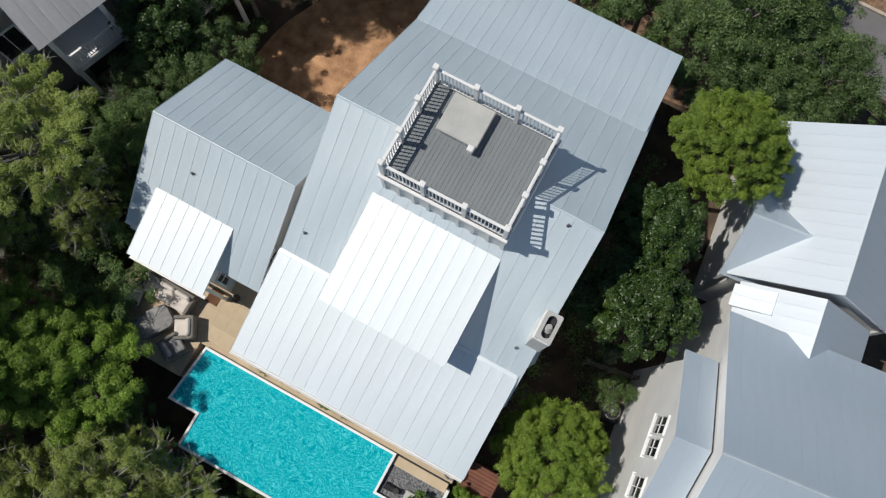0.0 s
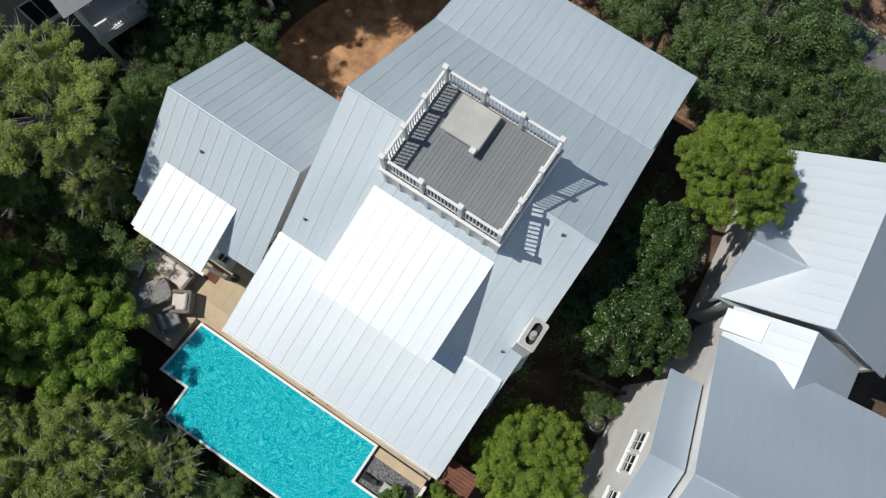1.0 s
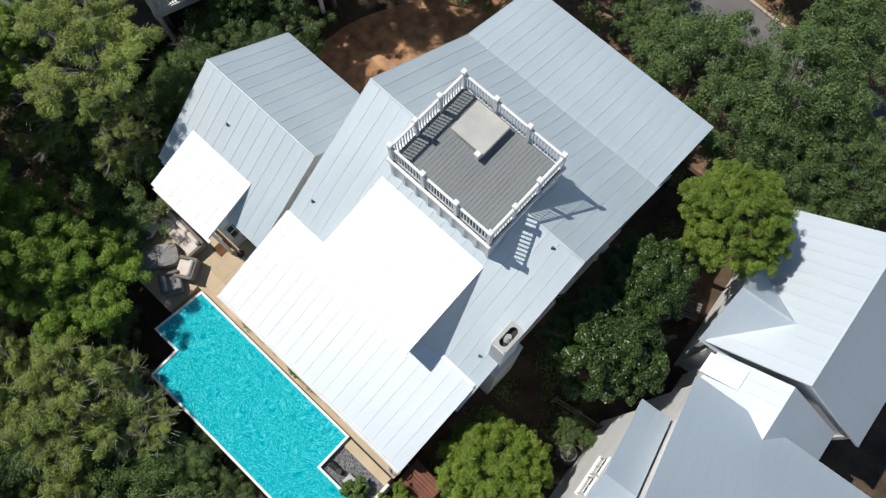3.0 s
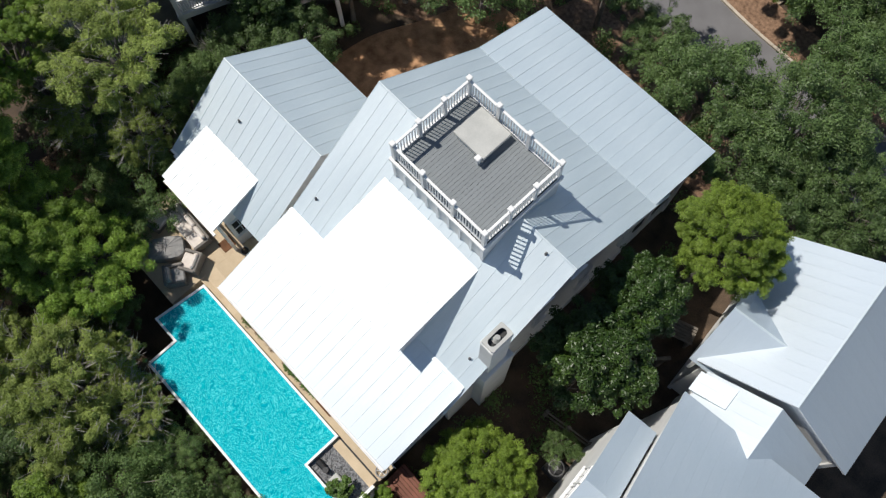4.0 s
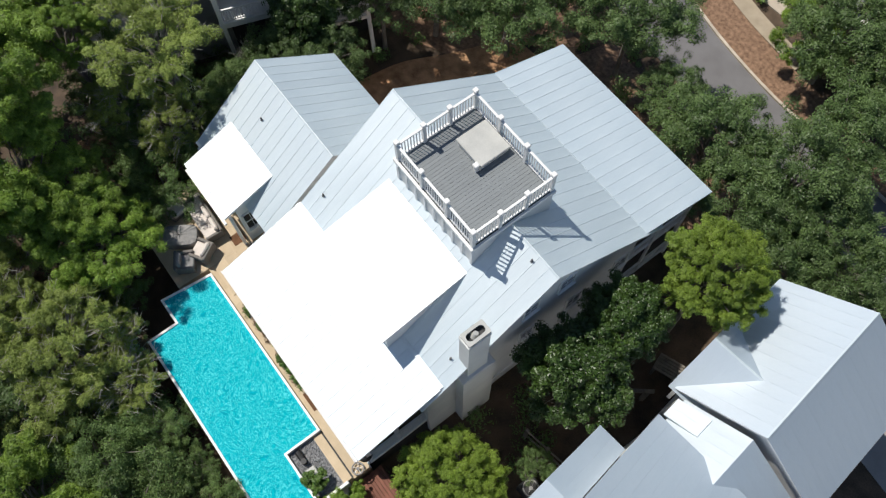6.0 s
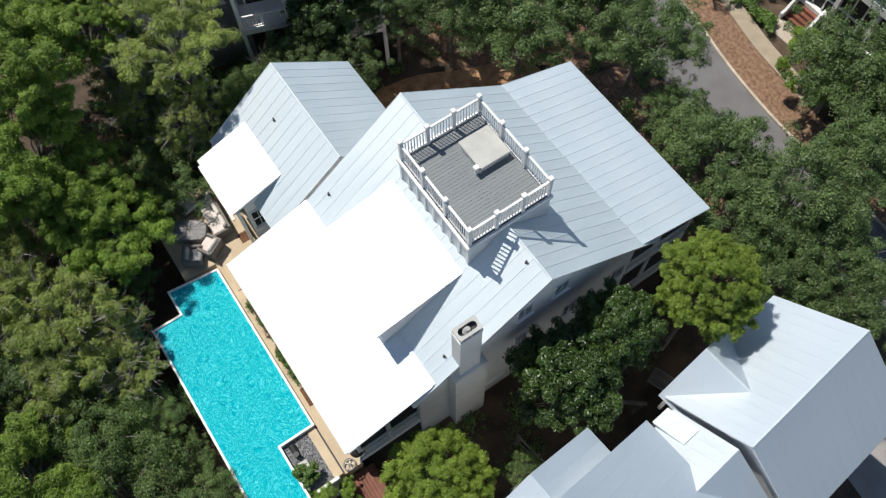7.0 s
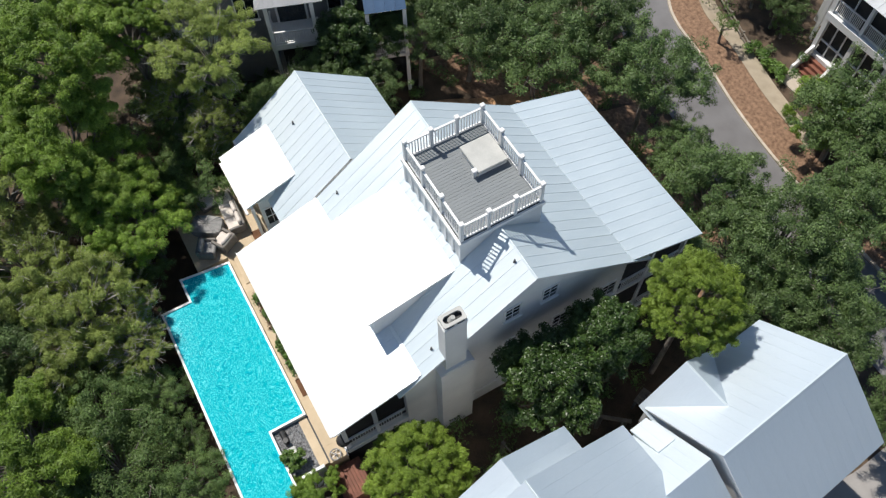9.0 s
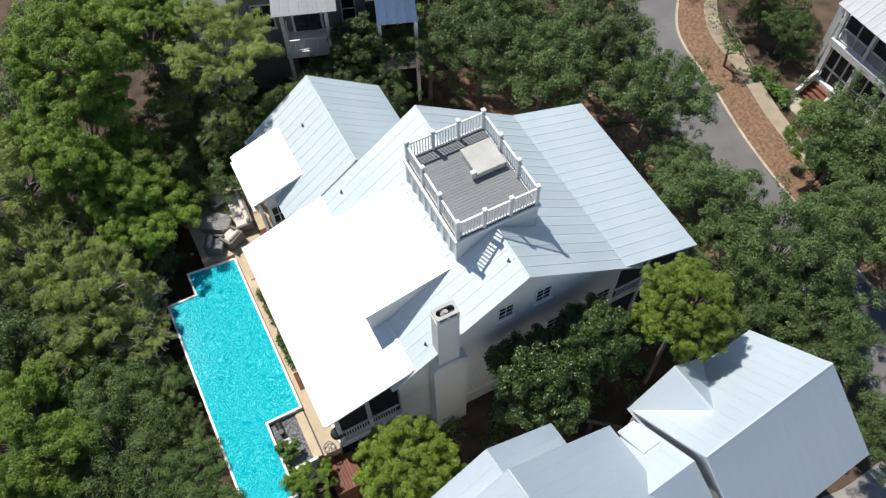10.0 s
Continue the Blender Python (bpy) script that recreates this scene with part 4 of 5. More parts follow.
solo("planter_mat", Shape().box((-1.75, -7.62, TZ), (-0.85, -7.28, TZ + 0.03), 0.008), M["mat"], "brown slatted mat lying by the pool", "mat")


def pot(at, r, h, label, mat="cover"):
    t = thing("flower_pot", label, "flower pot", at)
    part("pot", Shape().tube((0, 0, 0), (0, 0, h), r * 0.75, r, 14).tube((0, 0, h), (0, 0, h + 0.04), r * 1.08, r * 1.08, 14), M[mat], t)
    part("soil", Shape().tube((0, 0, h + 0.04), (0, 0, h + 0.05), r * 0.9, r * 0.85, 14), M["earth"], t)
    return t


pot((-8.75, -5.6, TZ), 0.18, 0.3, "small grey pot beside the annex wall")
grill = thing("kettle_grill", "dark round kettle grill standing on the terrace", "grill", (2.05, -6.95, TZ))
part("bowl", Shape().tube((0, 0, 0.55), (0, 0, 0.78), 0.16, 0.3, 16), M["dark"], grill)
part("lid", Shape().tube((0, 0, 0.78), (0, 0, 0.95), 0.31, 0.24, 16).tube((0, 0, 0.95), (0, 0, 1.04), 0.24, 0.06, 16), M["dark"], grill, "dark domed lid")
for i in range(3):
    w = 2 * math.pi * i / 3
    part("leg", Shape().tube((0.12 * math.cos(w), 0.12 * math.sin(w), 0.6), (0.28 * math.cos(w), 0.28 * math.sin(w), 0), 0.015), M["dark"], grill)
reel = thing("hose_reel", "grey spoked hose wheel leaning by the terrace edge", "hose reel", (2.22, -7.5, TZ))
rim = Shape()
for i in range(20):
    a, b = 2 * math.pi * i / 20, 2 * math.pi * (i + 1) / 20
    rim.tube((0.24 * math.cos(a), 0.24 * math.sin(a), 0.12), (0.24 * math.cos(b), 0.24 * math.sin(b), 0.12), 0.03, 0.03, 6)
part("rim", rim, M["cover"], reel)
part("hub", Shape().tube((0, 0, 0), (0, 0, 0.16), 0.06, 0.06, 10), M["vent"], reel)
for i in range(5):
    a = 2 * math.pi * i / 5
    part("spoke", Shape().tube((0, 0, 0.12), (0.24 * math.cos(a), 0.24 * math.sin(a), 0.12), 0.014, 0.014, 6), M["white"], reel)
bed_ = solo("gravel_bed", Shape().prism([(0.0, -9.48), (2.34, -9.48), (2.34, -8.29), (0.0, -8.29)], "z", 0.3, TZ - 0.08), M["gravel"], "grey gravel bed between pool and terrace", "gravel bed", "structure")
rng = np.random.default_rng(5)
stones = Shape()
for i in range(700):
    x, y = rng.uniform(0.05, 2.3), rng.uniform(-9.45, -8.32)
    r = rng.uniform(0.02, 0.045)
    stones.tube((x, y, TZ - 0.09), (x + 0.01, y, TZ - 0.09 + r * 1.2), r, r * 0.55, 5)
solo("gravel", stones, M["gravel"], "loose grey pebbles on the gravel bed", "gravel", "stuff")
solo("stone_block", Shape().box((1.0, -9.3, TZ - 0.08), (1.5, -8.85, TZ + 0.2), 0.04), M["hatch"], "pale squared stone block on the gravel", "stone")
pump = thing("pool_pump", "dark pool pump lying on the gravel bed", "pump", (0.35, -9.1, TZ - 0.06))
part("body", Shape().tube((-0.2, 0, 0.15), (0.22, 0, 0.15), 0.14, 0.12, 12), M["dark"], pump)
part("strainer", Shape().tube((0.3, 0, 0.0), (0.3, 0, 0.36), 0.12, 0.12, 12), M["dark"], pump)
part("foot", Shape().box((-0.2, -0.12, 0), (0.2, 0.12, 0.05)), M["dark"], pump)
steps_ = thing("deck_steps", "red-brown timber landing beside the porch", "steps")
for i in range(9):
    part("board", Shape().box((2.55, -8.0 + 0.15 * i, 1.9), (4.1, -7.86 + 0.15 * i, 1.94), 0.005), M["brick"], steps_)
for x in (2.55, 4.0):
    part("joist", Shape().box((x, -8.0, 0), (x + 0.1, -6.65, 1.9)), M["brick"], steps_)

# fence and crates in the side yard
yard = thing("yard_fence", "weathered timber fence posts and rails in the side yard", "fence", (5.16, -0.83, 0.0), 10)
for i in range(3):
    x = 1.13 * i
    part("fence_post", Shape().box((x - 0.08, -0.08, 0), (x + 0.08, 0.08, 1.62), 0.01), M["timber"], yard)
    if i < 2:
        for z in (0.5, 1.4):
            part("fence_rail", Shape().box((x + 0.08, -0.03, z), (x + 1.05, 0.03, z + 0.13)), M["timber"], yard)
gate = thing("pergola", "weathered timber posts carrying a heavy crossbeam in the side yard", "pergola", (6.35, 3.6, 0.0), 50)
for x in (0.0, 1.1):
    part("post", Shape().box((x - 0.09, -0.09, 0), (x + 0.09, 0.09, 1.5), 0.01), M["timber"], gate)
part("crossbeam", Shape().box((-0.25, -0.08, 1.5), (1.35, 0.08, 1.66), 0.01), M["timber"], gate)
crate = thing("timber_bench", "weathered slatted timber bench in the side yard", "bench", (6.8, 6.1, 0.0), 20)
for i in range(6):
    part("slat", Shape().box((-0.6, -0.42 + 0.145 * i, 1.0), (0.6, -0.30 + 0.145 * i, 1.05), 0.006), M["timber"], crate)
for x in (-0.5, 0.5):
    part("leg", Shape().box((x - 0.05, -0.4, 0), (x + 0.05, 0.42, 1.0)), M["timber"], crate)

fan = thing("fan_condenser", "dark square condenser with a round top fan in the side yard", "air conditioner", (7.05, -2.13, 0.0))
part("case", Shape().box((-0.42, -0.42, 0.0), (0.42, 0.42, 0.85), 0.04), M["dark"], fan)
ring = Shape()
for i in range(20):
    a, b = 2 * math.pi * i / 20, 2 * math.pi * (i + 1) / 20
    ring.tube((0.33 * math.cos(a), 0.33 * math.sin(a), 0.87), (0.33 * math.cos(b), 0.33 * math.sin(b), 0.87), 0.035, 0.035, 6)
part("fan_ring", ring, M["cover"], fan, "pale fan ring")
part("hub", Shape().tube((0, 0, 0.82), (0, 0, 0.9), 0.1, 0.08, 12), M["cover"], fan)
for i in range(4):
    a = math.pi * i / 2 + 0.4
    part("blade", Shape().tube((0, 0, 0.86), (0.31 * math.cos(a), 0.31 * math.sin(a), 0.86), 0.02, 0.02, 5), M["vent"], fan)

# ---- trees ----
CROWNS = {}


def leaf_mesh(name, centres, radii, per, size, mat, seed, flat=0.6, droop=0.4, long=1.6):
    """Many small slender leaves round clump centres, as one mesh."""
    g = np.random.default_rng(seed)
    n = len(centres) * per
    c = np.repeat(np.asarray(centres), per, axis=0)
    r = np.repeat(np.asarray(radii), per)
    d = g.normal(size=(n, 3))
    d /= np.linalg.norm(d, axis=1, keepdims=True)
    d[:, 2] = np.where(g.random(n) < 0.75, np.abs(d[:, 2]), d[:, 2])
    rad = r * g.random(n) ** 0.4
    p = c + d * rad[:, None] * np.array([1, 1, flat])
    nrm = d * 0.8 + g.normal(size=(n, 3)) * 0.45 + np.array([0, 0, droop])
    nrm /= np.linalg.norm(nrm, axis=1, keepdims=True)
    t = np.cross(nrm, g.normal(size=(n, 3)))
    t /= np.linalg.norm(t, axis=1, keepdims=True)
    b = np.cross(nrm, t)
    s = (size * g.uniform(0.6, 1.25, n))[:, None]
    v = np.stack([p - t * s * long * 0.5 - b * s * 0.5, p - t * s * long * 0.5 + b * s * 0.5, p + t * s * long * 0.5 + nrm * s * 0.1], axis=1).reshape(-1, 3)
    me = bpy.data.meshes.new(name)
    me.vertices.add(n * 3)
    me.vertices.foreach_set("co", v.astype(np.float32).ravel())
    me.loops.add(n * 3)
    me.loops.foreach_set("vertex_index", np.arange(n * 3, dtype=np.int32))
    me.polygons.add(n)
    me.polygons.foreach_set("loop_start", (np.arange(n) * 3).astype(np.int32))
    me.update(calc_edges=True)
    me.validate()
    me.materials.append(mat)
    return me


KIND = {
    # pads, clumps per pad, pad spread, clump radius, leaves per clump, leaf size, material, flatness, length of a leaf, hollow, crown height
    "pine": (40, 9, 0.14, 0.115, 230, 0.03, "pine", 0.85, 4.6, 0.62, 0.8),
    "pine_dull": (32, 8, 0.16, 0.12, 210, 0.026, "pine_dull", 0.85, 5.0, 0.58, 0.76),
    "cedar": (190, 4, 0.08, 0.09, 165, 0.03, "cedar", 0.9, 3.6, 0.6, 0.95),
    "bush": (12, 4, 0.26, 0.30, 110, 0.3, "fresh", 0.9, 1.8, 0.5, 0.9),
    "oak": (30, 8, 0.2, 0.155, 165, 0.05, "oak", 0.8, 2.0, 0.48, 0.82),
    "magnolia": (66, 5, 0.14, 0.15, 150, 0.075, "magnolia", 0.9, 2.1, 0.6, 1.05),
    "shrub": (20, 7, 0.23, 0.18, 190, 0.05, "shrub", 0.8, 2.0, 0.45, 0.8),
    "fresh": (12, 5, 0.25, 0.22, 150, 0.06, "fresh", 0.8, 2.0, 0.5, 0.85),
}


def crown_data(kind, variant):
    """Clump centres and leaf mesh of a crown of radius 2.4 m, shared by its trees: pads of foliage at branch ends."""
    key = (kind, variant)
    if key not in CROWNS:
        pads, each, spread, cr, per, size, mat, flat, long, hollow, tall = KIND[kind]
        seed = 11 + 7 * variant + 31 * list(KIND).index(kind)
        g = np.random.default_rng(seed)
        R = 2.4
        ends = []
        while len(ends) < pads:
            d = g.normal(size=3)
            d /= np.linalg.norm(d)
            if d[2] < -0.3:
                continue
            p = d * R * (hollow + (0.98 - hollow) * g.random() ** 0.55) * g.uniform(0.84, 1.06) * np.array([1, 1, tall])
            if all(np.linalg.norm(p - q) > R * spread * 1.15 for q in ends) or g.random() < 0.06:
                ends.append(p)
        pts = []
        for p in ends:
            s_ = R * spread * g.uniform(0.75, 1.3)
            pts.extend(p + g.normal(size=(each, 3)) * s_ * np.array([0.75, 0.75, 0.42]))
        pts = np.array(pts)
        rad = R * cr * g.uniform(0.6, 1.2, len(pts))
        CROWNS[key] = (pts, leaf_mesh("crown", pts, rad, per, size, M[mat], seed + 1, flat, long=long))
    return CROWNS[key]


def tree(kind, x, y, z, r, variant, label, category="tree", group="", trunk_r=0.13):
    """A tree whose crown is centred at height z with radius r."""
    g = random.Random(int(x * 100) * 31 + int(y * 100))
    gz = ground_z(x, y)
    pts, me = crown_data(kind, variant)
    sc = r / 2.4
    turn = g.uniform(0, 360)
    t = thing(category.replace(" ", "_"), label, category, (x, y, gz), 0, group)
    crown_m = pose(0, 0, z - gz, 0, 0, turn) @ Matrix.Diagonal((sc, sc, sc, 1))
    s = Shape()
    lean = Vector((g.uniform(-0.3, 0.3), g.uniform(-0.3, 0.3), 0))
    path_ = [Vector((0, 0, -0.15)), lean * 0.5 + Vector((0, 0, (z - gz) * 0.45)), lean + Vector((0, 0, (z - gz) - 0.3 * r))]
    for i in range(2):
        s.tube(path_[i], path_[i + 1], trunk_r * (1 - 0.25 * i) * (0.6 + r / 4), trunk_r * (0.75 - 0.3 * i) * (0.6 + r / 4), 8)
    for k in range(0, len(pts), 7):
        q = crown_m @ Vector(pts[k] * 0.93)
        base = path_[1].lerp(path_[2], g.uniform(0.3, 1.0))
        mid = base.lerp(q, 0.55) + Vector((g.uniform(-0.2, 0.2), g.uniform(-0.2, 0.2), 0.12 * r))
        s.tube(base, mid, 0.045 * (0.5 + sc), 0.028, 5)
        s.tube(mid, q, 0.028, 0.01, 4)
        if k % 14 == 0:
            w = q + Vector((g.uniform(-0.5, 0.5), g.uniform(-0.5, 0.5), g.uniform(0.0, 0.3))) * sc
            s.tube(mid.lerp(q, 0.6), w, 0.016, 0.006, 4)
    part("trunk", s, M["bark"], t)
    part("crown", me, None, t, m=crown_m)
    if kind == "pine_dull":
        d = Shape()
        for k in range(2, len(pts), 4):
            q = crown_m @ Vector(pts[k] * 1.1)
            a = path_[2].lerp(q, 0.45)
            d.tube(a, q, 0.032, 0.014, 5)
            for _ in range(6):
                e = q + Vector((g.uniform(-0.5, 0.5), g.uniform(-0.5, 0.5), g.uniform(-0.05, 0.3)))
                b = a.lerp(q, g.uniform(0.5, 1.0))
                d.tube(b, e, 0.013, 0.005, 3)
        part("deadwood", d, M["twig"], t, "bleached bare branches")
    return t


PINE = "bright green sand pine with clumped needles"
DULL = "olive sand pine with bare grey twigs among its needles"
OAK = "grey-green live oak with a wide open crown"
MAG = "dark glossy-leaved magnolia beside the house"
SHR = "dense dark evergreen shrub in the woodland edge"
TREES = [
    ("cedar", 5.45, 7.5, 7.7, 2.15, 0, PINE), ("cedar", 5.1, -4.95, 4.2, 2.15, 1, PINE),
    ("magnolia", 4.98, 1.25, 6.2, 2.0, 0, MAG), ("magnolia", 4.5, 4.0, 6.6, 1.6, 1, MAG), ("shrub", 6.5, -1.6, 2.4, 0.8, 0, SHR),
    ("pine", -12.3, -10.8, 4.7, 2.5, 0, PINE), ("pine_dull", -9.1, -14.2, 4.4, 2.7, 0, DULL), ("pine_dull", -8.0, -15.3, 3.9, 2.2, 1, DULL), ("pine_dull", -10.2, -13.0, 2.5, 1.4, 1, DULL), ("pine_dull", -11.4, -11.9, 2.6, 1.2, 0, DULL), ("pine_dull", -7.6, -14.5, 2.3, 1.3, 0, DULL), ("shrub", -5.6, -14.2, 2.0, 1.1, 0, SHR), ("pine_dull", -8.5, -12.9, 3.4, 1.35, 0, DULL), ("pine_dull", -6.3, -13.1, 3.4, 1.35, 1, DULL), ("shrub", -4.1, -13.0, 2.6, 1.2, 1, SHR), ("shrub", -2.0, -13.0, 2.2, 1.0, 0, SHR), ("oak", -15.9, 6.6, 4.4, 1.9, 1, OAK), ("pine", -13.9, -11.1, 5.6, 2.3, 1, PINE),
    ("pine", -15.6, -12.2, 7.2, 2.7, 1, PINE), ("pine", -18.9, -10.9, 9.0, 3.2, 0, PINE), ("pine_dull", -16.7, -4.3, 8.2, 2.6, 1, DULL),
    ("pine_dull", -12.2, -16.2, 4.8, 2.7, 1, DULL), ("oak", -9.4, -18.2, 3.6, 2.4, 0, OAK), ("pine", -3.6, -18.6, 3.6, 3.0, 1, PINE),
    ("shrub", -1.6, -15.6, 3.0, 2.4, 0, SHR), ("shrub", -4.6, -15.8, 2.8, 2.1, 1, SHR), ("shrub", 0.4, -13.3, 2.4, 1.6, 1, SHR), ("shrub", 3.0, -13.6, 2.6, 1.9, 0, SHR),
    ("oak", -15.0, 9.4, 4.6, 2.8, 0, OAK), ("oak", -11.6, 11.8, 4.2, 3.0, 1, OAK), ("oak", -7.2, 16.0, 4.2, 2.7, 0, OAK),
    ("oak", -12.2, 15.6, 4.4, 2.7, 1, OAK), ("oak", 0.4, 14.1, 4.0, 2.5, 0, OAK), ("oak", 4.0, 15.0, 4.5, 2.9, 1, OAK), ("oak", 3.4, 12.6, 4.2, 2.3, 0, OAK),
    ("oak", -0.2, 24.2, 2.9, 3.0, 1, OAK), ("oak", 3.9, 19.6, 3.3, 2.5, 0, OAK), ("oak", 6.4, 25.2, 2.6, 2.4, 1, OAK), ("oak", 8.8, 14.0, 3.6, 2.1, 0, OAK),
    ("oak", 3.0, 25.6, 3.0, 3.0, 0, OAK), ("magnolia", -17.0, 2.9, 4.8, 1.7, 0, "dark glossy-leaved magnolia before the far porch"), ("shrub", -14.0, -7.2, 3.2, 2.2, 0, SHR), ("shrub", -16.4, -7.6, 3.2, 1.7, 1, SHR), ("pine_dull", -17.6, -6.6, 5.2, 1.6, 0, DULL), ("pine_dull", -15.6, -5.6, 4.4, 1.5, 1, DULL),
    ("shrub", -19.0, -6.0, 4.2, 2.6, 0, SHR), ("oak", -14.6, 2.8, 3.6, 1.8, 0, OAK), ("oak", -16.0, 0.8, 3.6, 1.9, 1, OAK), ("shrub", -15.2, -1.8, 3.4, 1.9, 1, SHR),
    ("oak", -19.8, -14.5, 6.0, 3.2, 1, OAK), ("pine_dull", -15.5, -16.0, 6.2, 3.0, 0, DULL), ("shrub", -7.0, -20.0, 3.0, 2.8, 1, SHR), ("shrub", -12.5, -19.5, 3.2, 3.0, 0, SHR),
    ("oak", -9.6, 28.6, 1.4, 1.5, 0, OAK), ("shrub", -11.6, 28.8, 0.4, 1.3, 1, SHR), ("shrub", -8.6, 28.6, -0.1, 0.8, 0, SHR), ("pine", -1.6, 24.3, 1.3, 2.1, 1, PINE), ("oak", -13.4, 29.5, 2.4, 2.6, 1, OAK), ("oak", -17.5, 12.0, 4.2, 2.8, 0, OAK), ("oak", -16.6, 17.6, 4.2, 2.8, 1, OAK),
    ("oak", -20.6, 8.8, 4.4, 2.8, 1, OAK), ("oak", -22.5, 14.0, 4.4, 3.0, 0, OAK), ("oak", -3.4, 15.4, 2.6, 1.6, 1, OAK), 
    ("oak", 13.2, 14.2, 3.2, 1.9, 1, OAK), ("oak", 0.2, 12.0, 1.6, 1.1, 1, OAK), ("oak", 6.3, 12.2, 3.4, 2.2, 0, OAK), ("oak", 6.6, 15.2, 3.6, 2.3, 1, OAK), ("pine", -21.8, -6.8, 7.4, 2.4, 1, PINE), ("pine", -19.3, -7.2, 8.4, 1.5, 0, PINE), ("oak", -24.0, -11.0, 6.5, 3.2, 0, OAK),
    ("shrub", -17.3, -1.4, 2.4, 1.5, 0, SHR), ("shrub", -16.8, 1.4, 2.2, 1.4, 1, SHR), ("shrub", -13.9, -9.2, 3.0, 1.5, 1, SHR), ("shrub", -10.6, -11.9, 2.6, 1.4, 0, SHR), ("shrub", -15.6, -2.9, 3.0, 1.6, 0, SHR),
    ("fresh", -10.2, 24.9, 0.7, 0.75, 1, "thin pale green sapling on the verge"), ("oak", -18.6, 5.8, 3.6, 2.0, 1, OAK),
]
for kind, x, y, z, r, variant, label in TREES:
    tree(kind, x, y, z, r, variant + 2 * (int(abs(x) * 10) % 2), label, "shrub" if kind == "shrub" else "tree", {"pine": "pines", "cedar": "pines", "pine_dull": "pines", "oak": "live oaks", "magnolia": "magnolias", "shrub": "shrubs", "fresh": ""}[kind])
tree("bush", 1.62, -9.1, 2.85, 0.42, 0, "small fresh green bush on the gravel bed", "bush", trunk_r=0.04)
tree("pine", 3.35, -9.0, 2.3, 1.15, 1, "small bright pine beside the garden wall", "tree", "pines", 0.06)

# dead bush before the far porch
dead = thing("dead_bush", "bare grey bush with bleached twigs", "bush", (-17.6, -0.3, 0))
gd = random.Random(3)
sd = Shape().tube((0, 0, -0.1), (0, 0, 2.4), 0.07, 0.05, 7)
for i in range(60):
    w = gd.uniform(0, 6.28)
    e = Vector((math.cos(w), math.sin(w), 0)) * gd.uniform(0.3, 0.8) + Vector((0, 0, gd.uniform(2.6, 3.9)))
    b = Vector((0, 0, gd.uniform(1.8, 2.4))).lerp(e, 0.5) + Vector((0, 0, 0.1))
    sd.tube((0, 0, 2.2), b, 0.03, 0.018, 4)
    sd.tube(b, e, 0.018, 0.008, 4)
    for _ in range(2):
        sd.tube(b.lerp(e, 0.6), e + Vector((gd.uniform(-0.25, 0.25), gd.uniform(-0.25, 0.25), gd.uniform(-0.1, 0.2))), 0.01, 0.005, 3)
part("deadwood", sd, M["twig"], dead)

# planting strip along the porch
gp = np.random.default_rng(9)
strip = [(gp.uniform(-6.6, -1.9), gp.uniform(-7.5, -7.15), TZ + gp.uniform(0.05, 0.25)) for i in range(46)]
tagged(new("flower_bed", leaf_mesh("flower_bed", strip, gp.uniform(0.12, 0.26, len(strip)), 45, 0.07, M["fresh"], 8, 0.8)), "low green plants in a strip along the porch", "plants", kind="stuff")
strip = [(gp.uniform(-6.8, -2.2), gp.uniform(-7.55, -7.15), TZ + gp.uniform(0.03, 0.15)) for i in range(40)]
tagged(new("dry_plants", leaf_mesh("dry_plants", strip, gp.uniform(0.12, 0.24, len(strip)), 40, 0.06, M["dry"], 18, 0.7)), "dry brownish plants in a strip along the porch", "plants", kind="stuff")

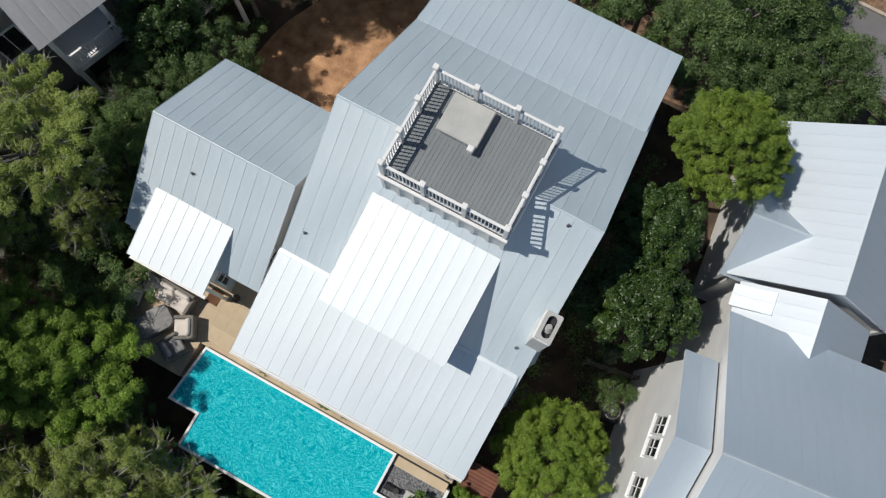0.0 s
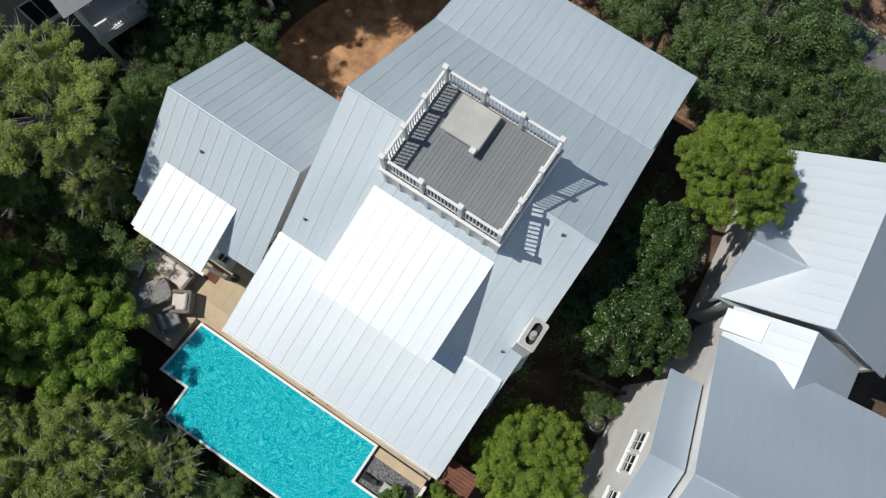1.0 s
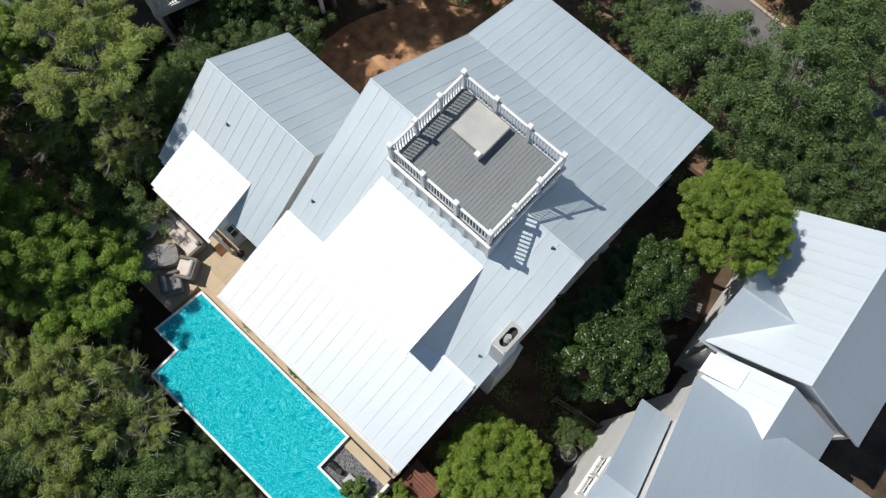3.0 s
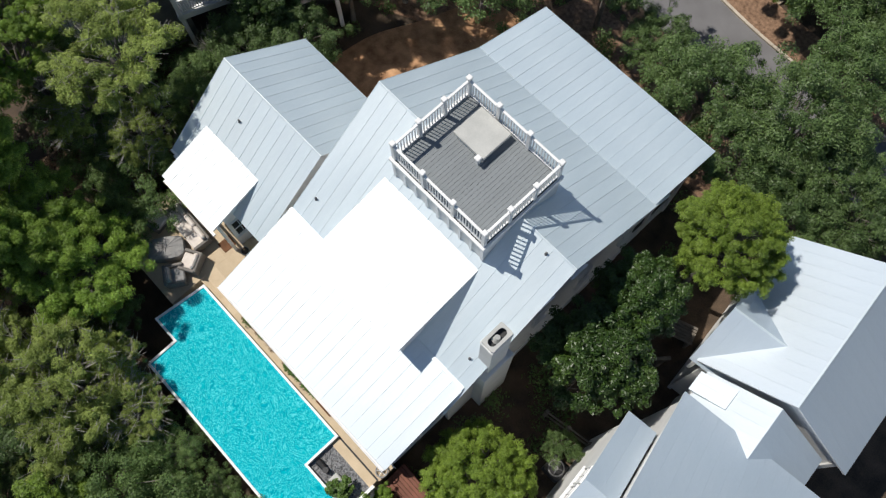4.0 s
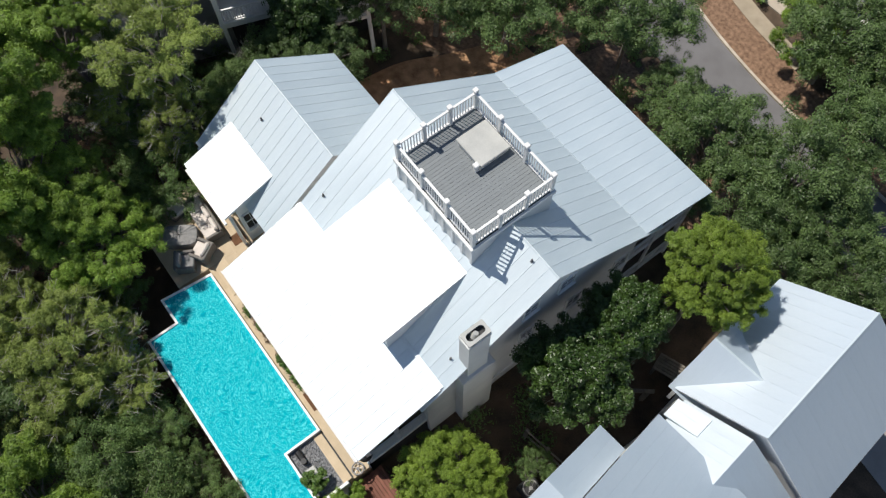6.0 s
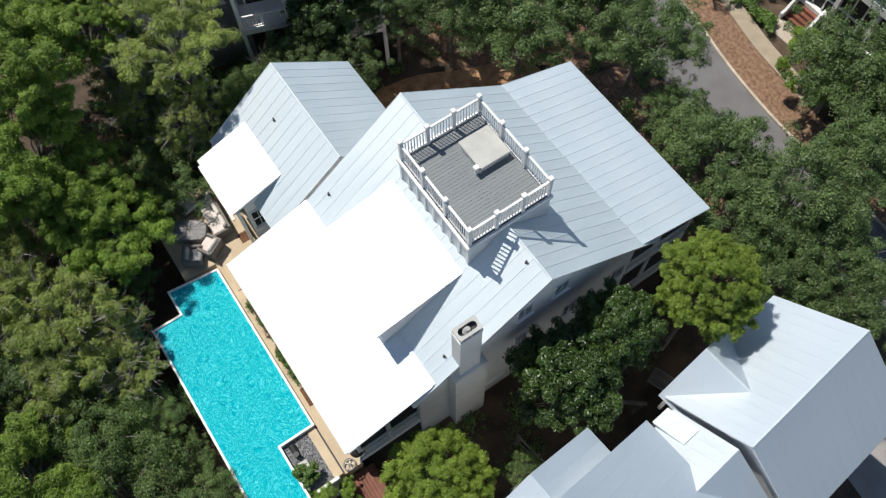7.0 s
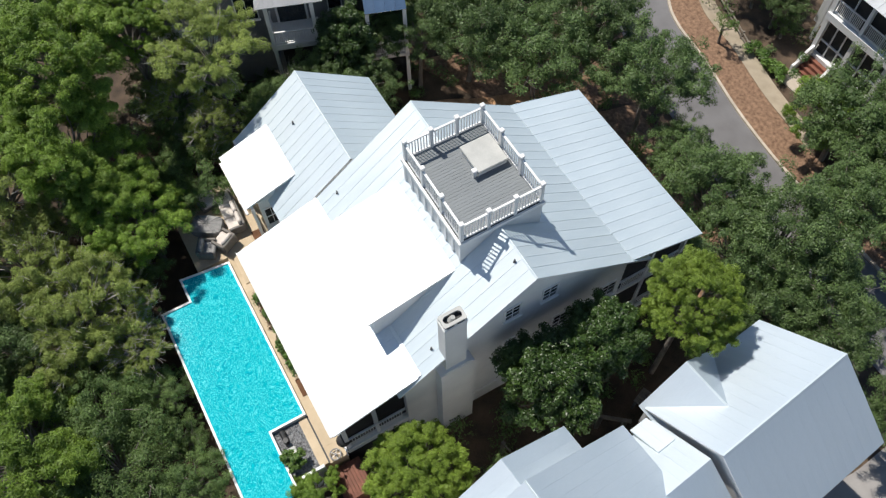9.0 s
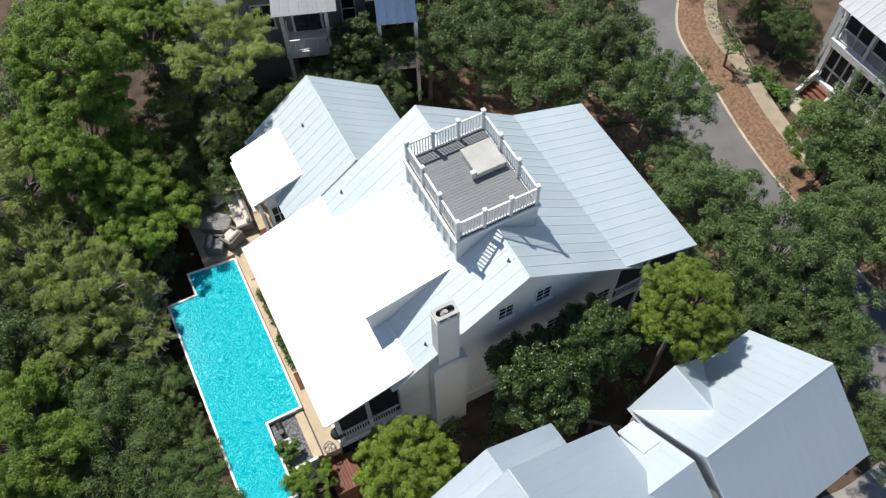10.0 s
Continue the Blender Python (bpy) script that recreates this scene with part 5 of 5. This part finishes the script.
# dry brown brush between the pines
gb = np.random.default_rng(21)
brush = []
for x, y, n in ((-12.3, -13.2, 12), (-13.2, -17.8, 14), (-16.4, -9.6, 10), (-15.8, -6.2, 8), (-7.2, -11.9, 5), (-9.8, -18.8, 8), (-18.6, -7.3, 12), (-17.4, -8.9, 10), (-16.0, -15.6, 16)):
    brush += [(x + gb.normal() * 0.7, y + gb.normal() * 0.7, 1.2 + gb.uniform(0, 2.4)) for i in range(n)]
tagged(new("dry_brush", leaf_mesh("dry_brush", brush, gb.uniform(0.3, 0.6, len(brush)), 220, 0.05, M["dry"], 31, 0.8, long=3.0)), "dry brown brush between the pines", "brush", kind="stuff")

for x, y, r in ((-5.3, -7.36, 0.2), (-3.4, -7.36, 0.3), (-2.5, -7.4, 0.26), (-6.3, -7.36, 0.2)):
    tree("bush", x, y, TZ + 0.22, r, 1, "small yellow-green shrub in the strip along the porch", "bush", "porch shrubs", 0.02)

# green plants beside the footpath
gf = np.random.default_rng(41)
row = [(-8.9 + 3.0 * q + gf.normal() * 0.12, 26.25 + gf.normal() * 0.22, -0.75 + gf.uniform(0, 0.3)) for q in gf.random(34)]
tagged(new("path_plants", leaf_mesh("path_plants", row, gf.uniform(0.18, 0.4, len(row)), 90, 0.07, M["fresh"], 43, 0.8, long=2.6)), "bright green plants edging the footpath", "plants", kind="stuff")

# undergrowth on the woodland floor
g = np.random.default_rng(77)
low = []
for x0, x1, y0, y1, n in ((-24, -13.6, -22, 1.5, 260), (-13.6, 4, -22, -12.6, 190), (-24, -14, 1.5, 10, 70), (-22, 6, 11, 17.6, 70), (3.2, 6.2, -8, 9, 40), (-18, 8, 26.5, 33, 60)):
    for i in range(n):
        x, y = g.uniform(x0, x1), g.uniform(y0, y1)
        if -23 < x < -13 and 2.0 < y < 12 and g.random() < 0.5:
            continue
        low.append((x, y, ground_z(x, y) + g.uniform(0.1, 0.9)))
under = new("undergrowth", leaf_mesh("undergrowth", low, g.uniform(0.35, 0.8, len(low)), 120, 0.085, M["shrub"], 5, 0.8))
tagged(under, "dark tangled undergrowth on the woodland floor", "undergrowth", kind="stuff")
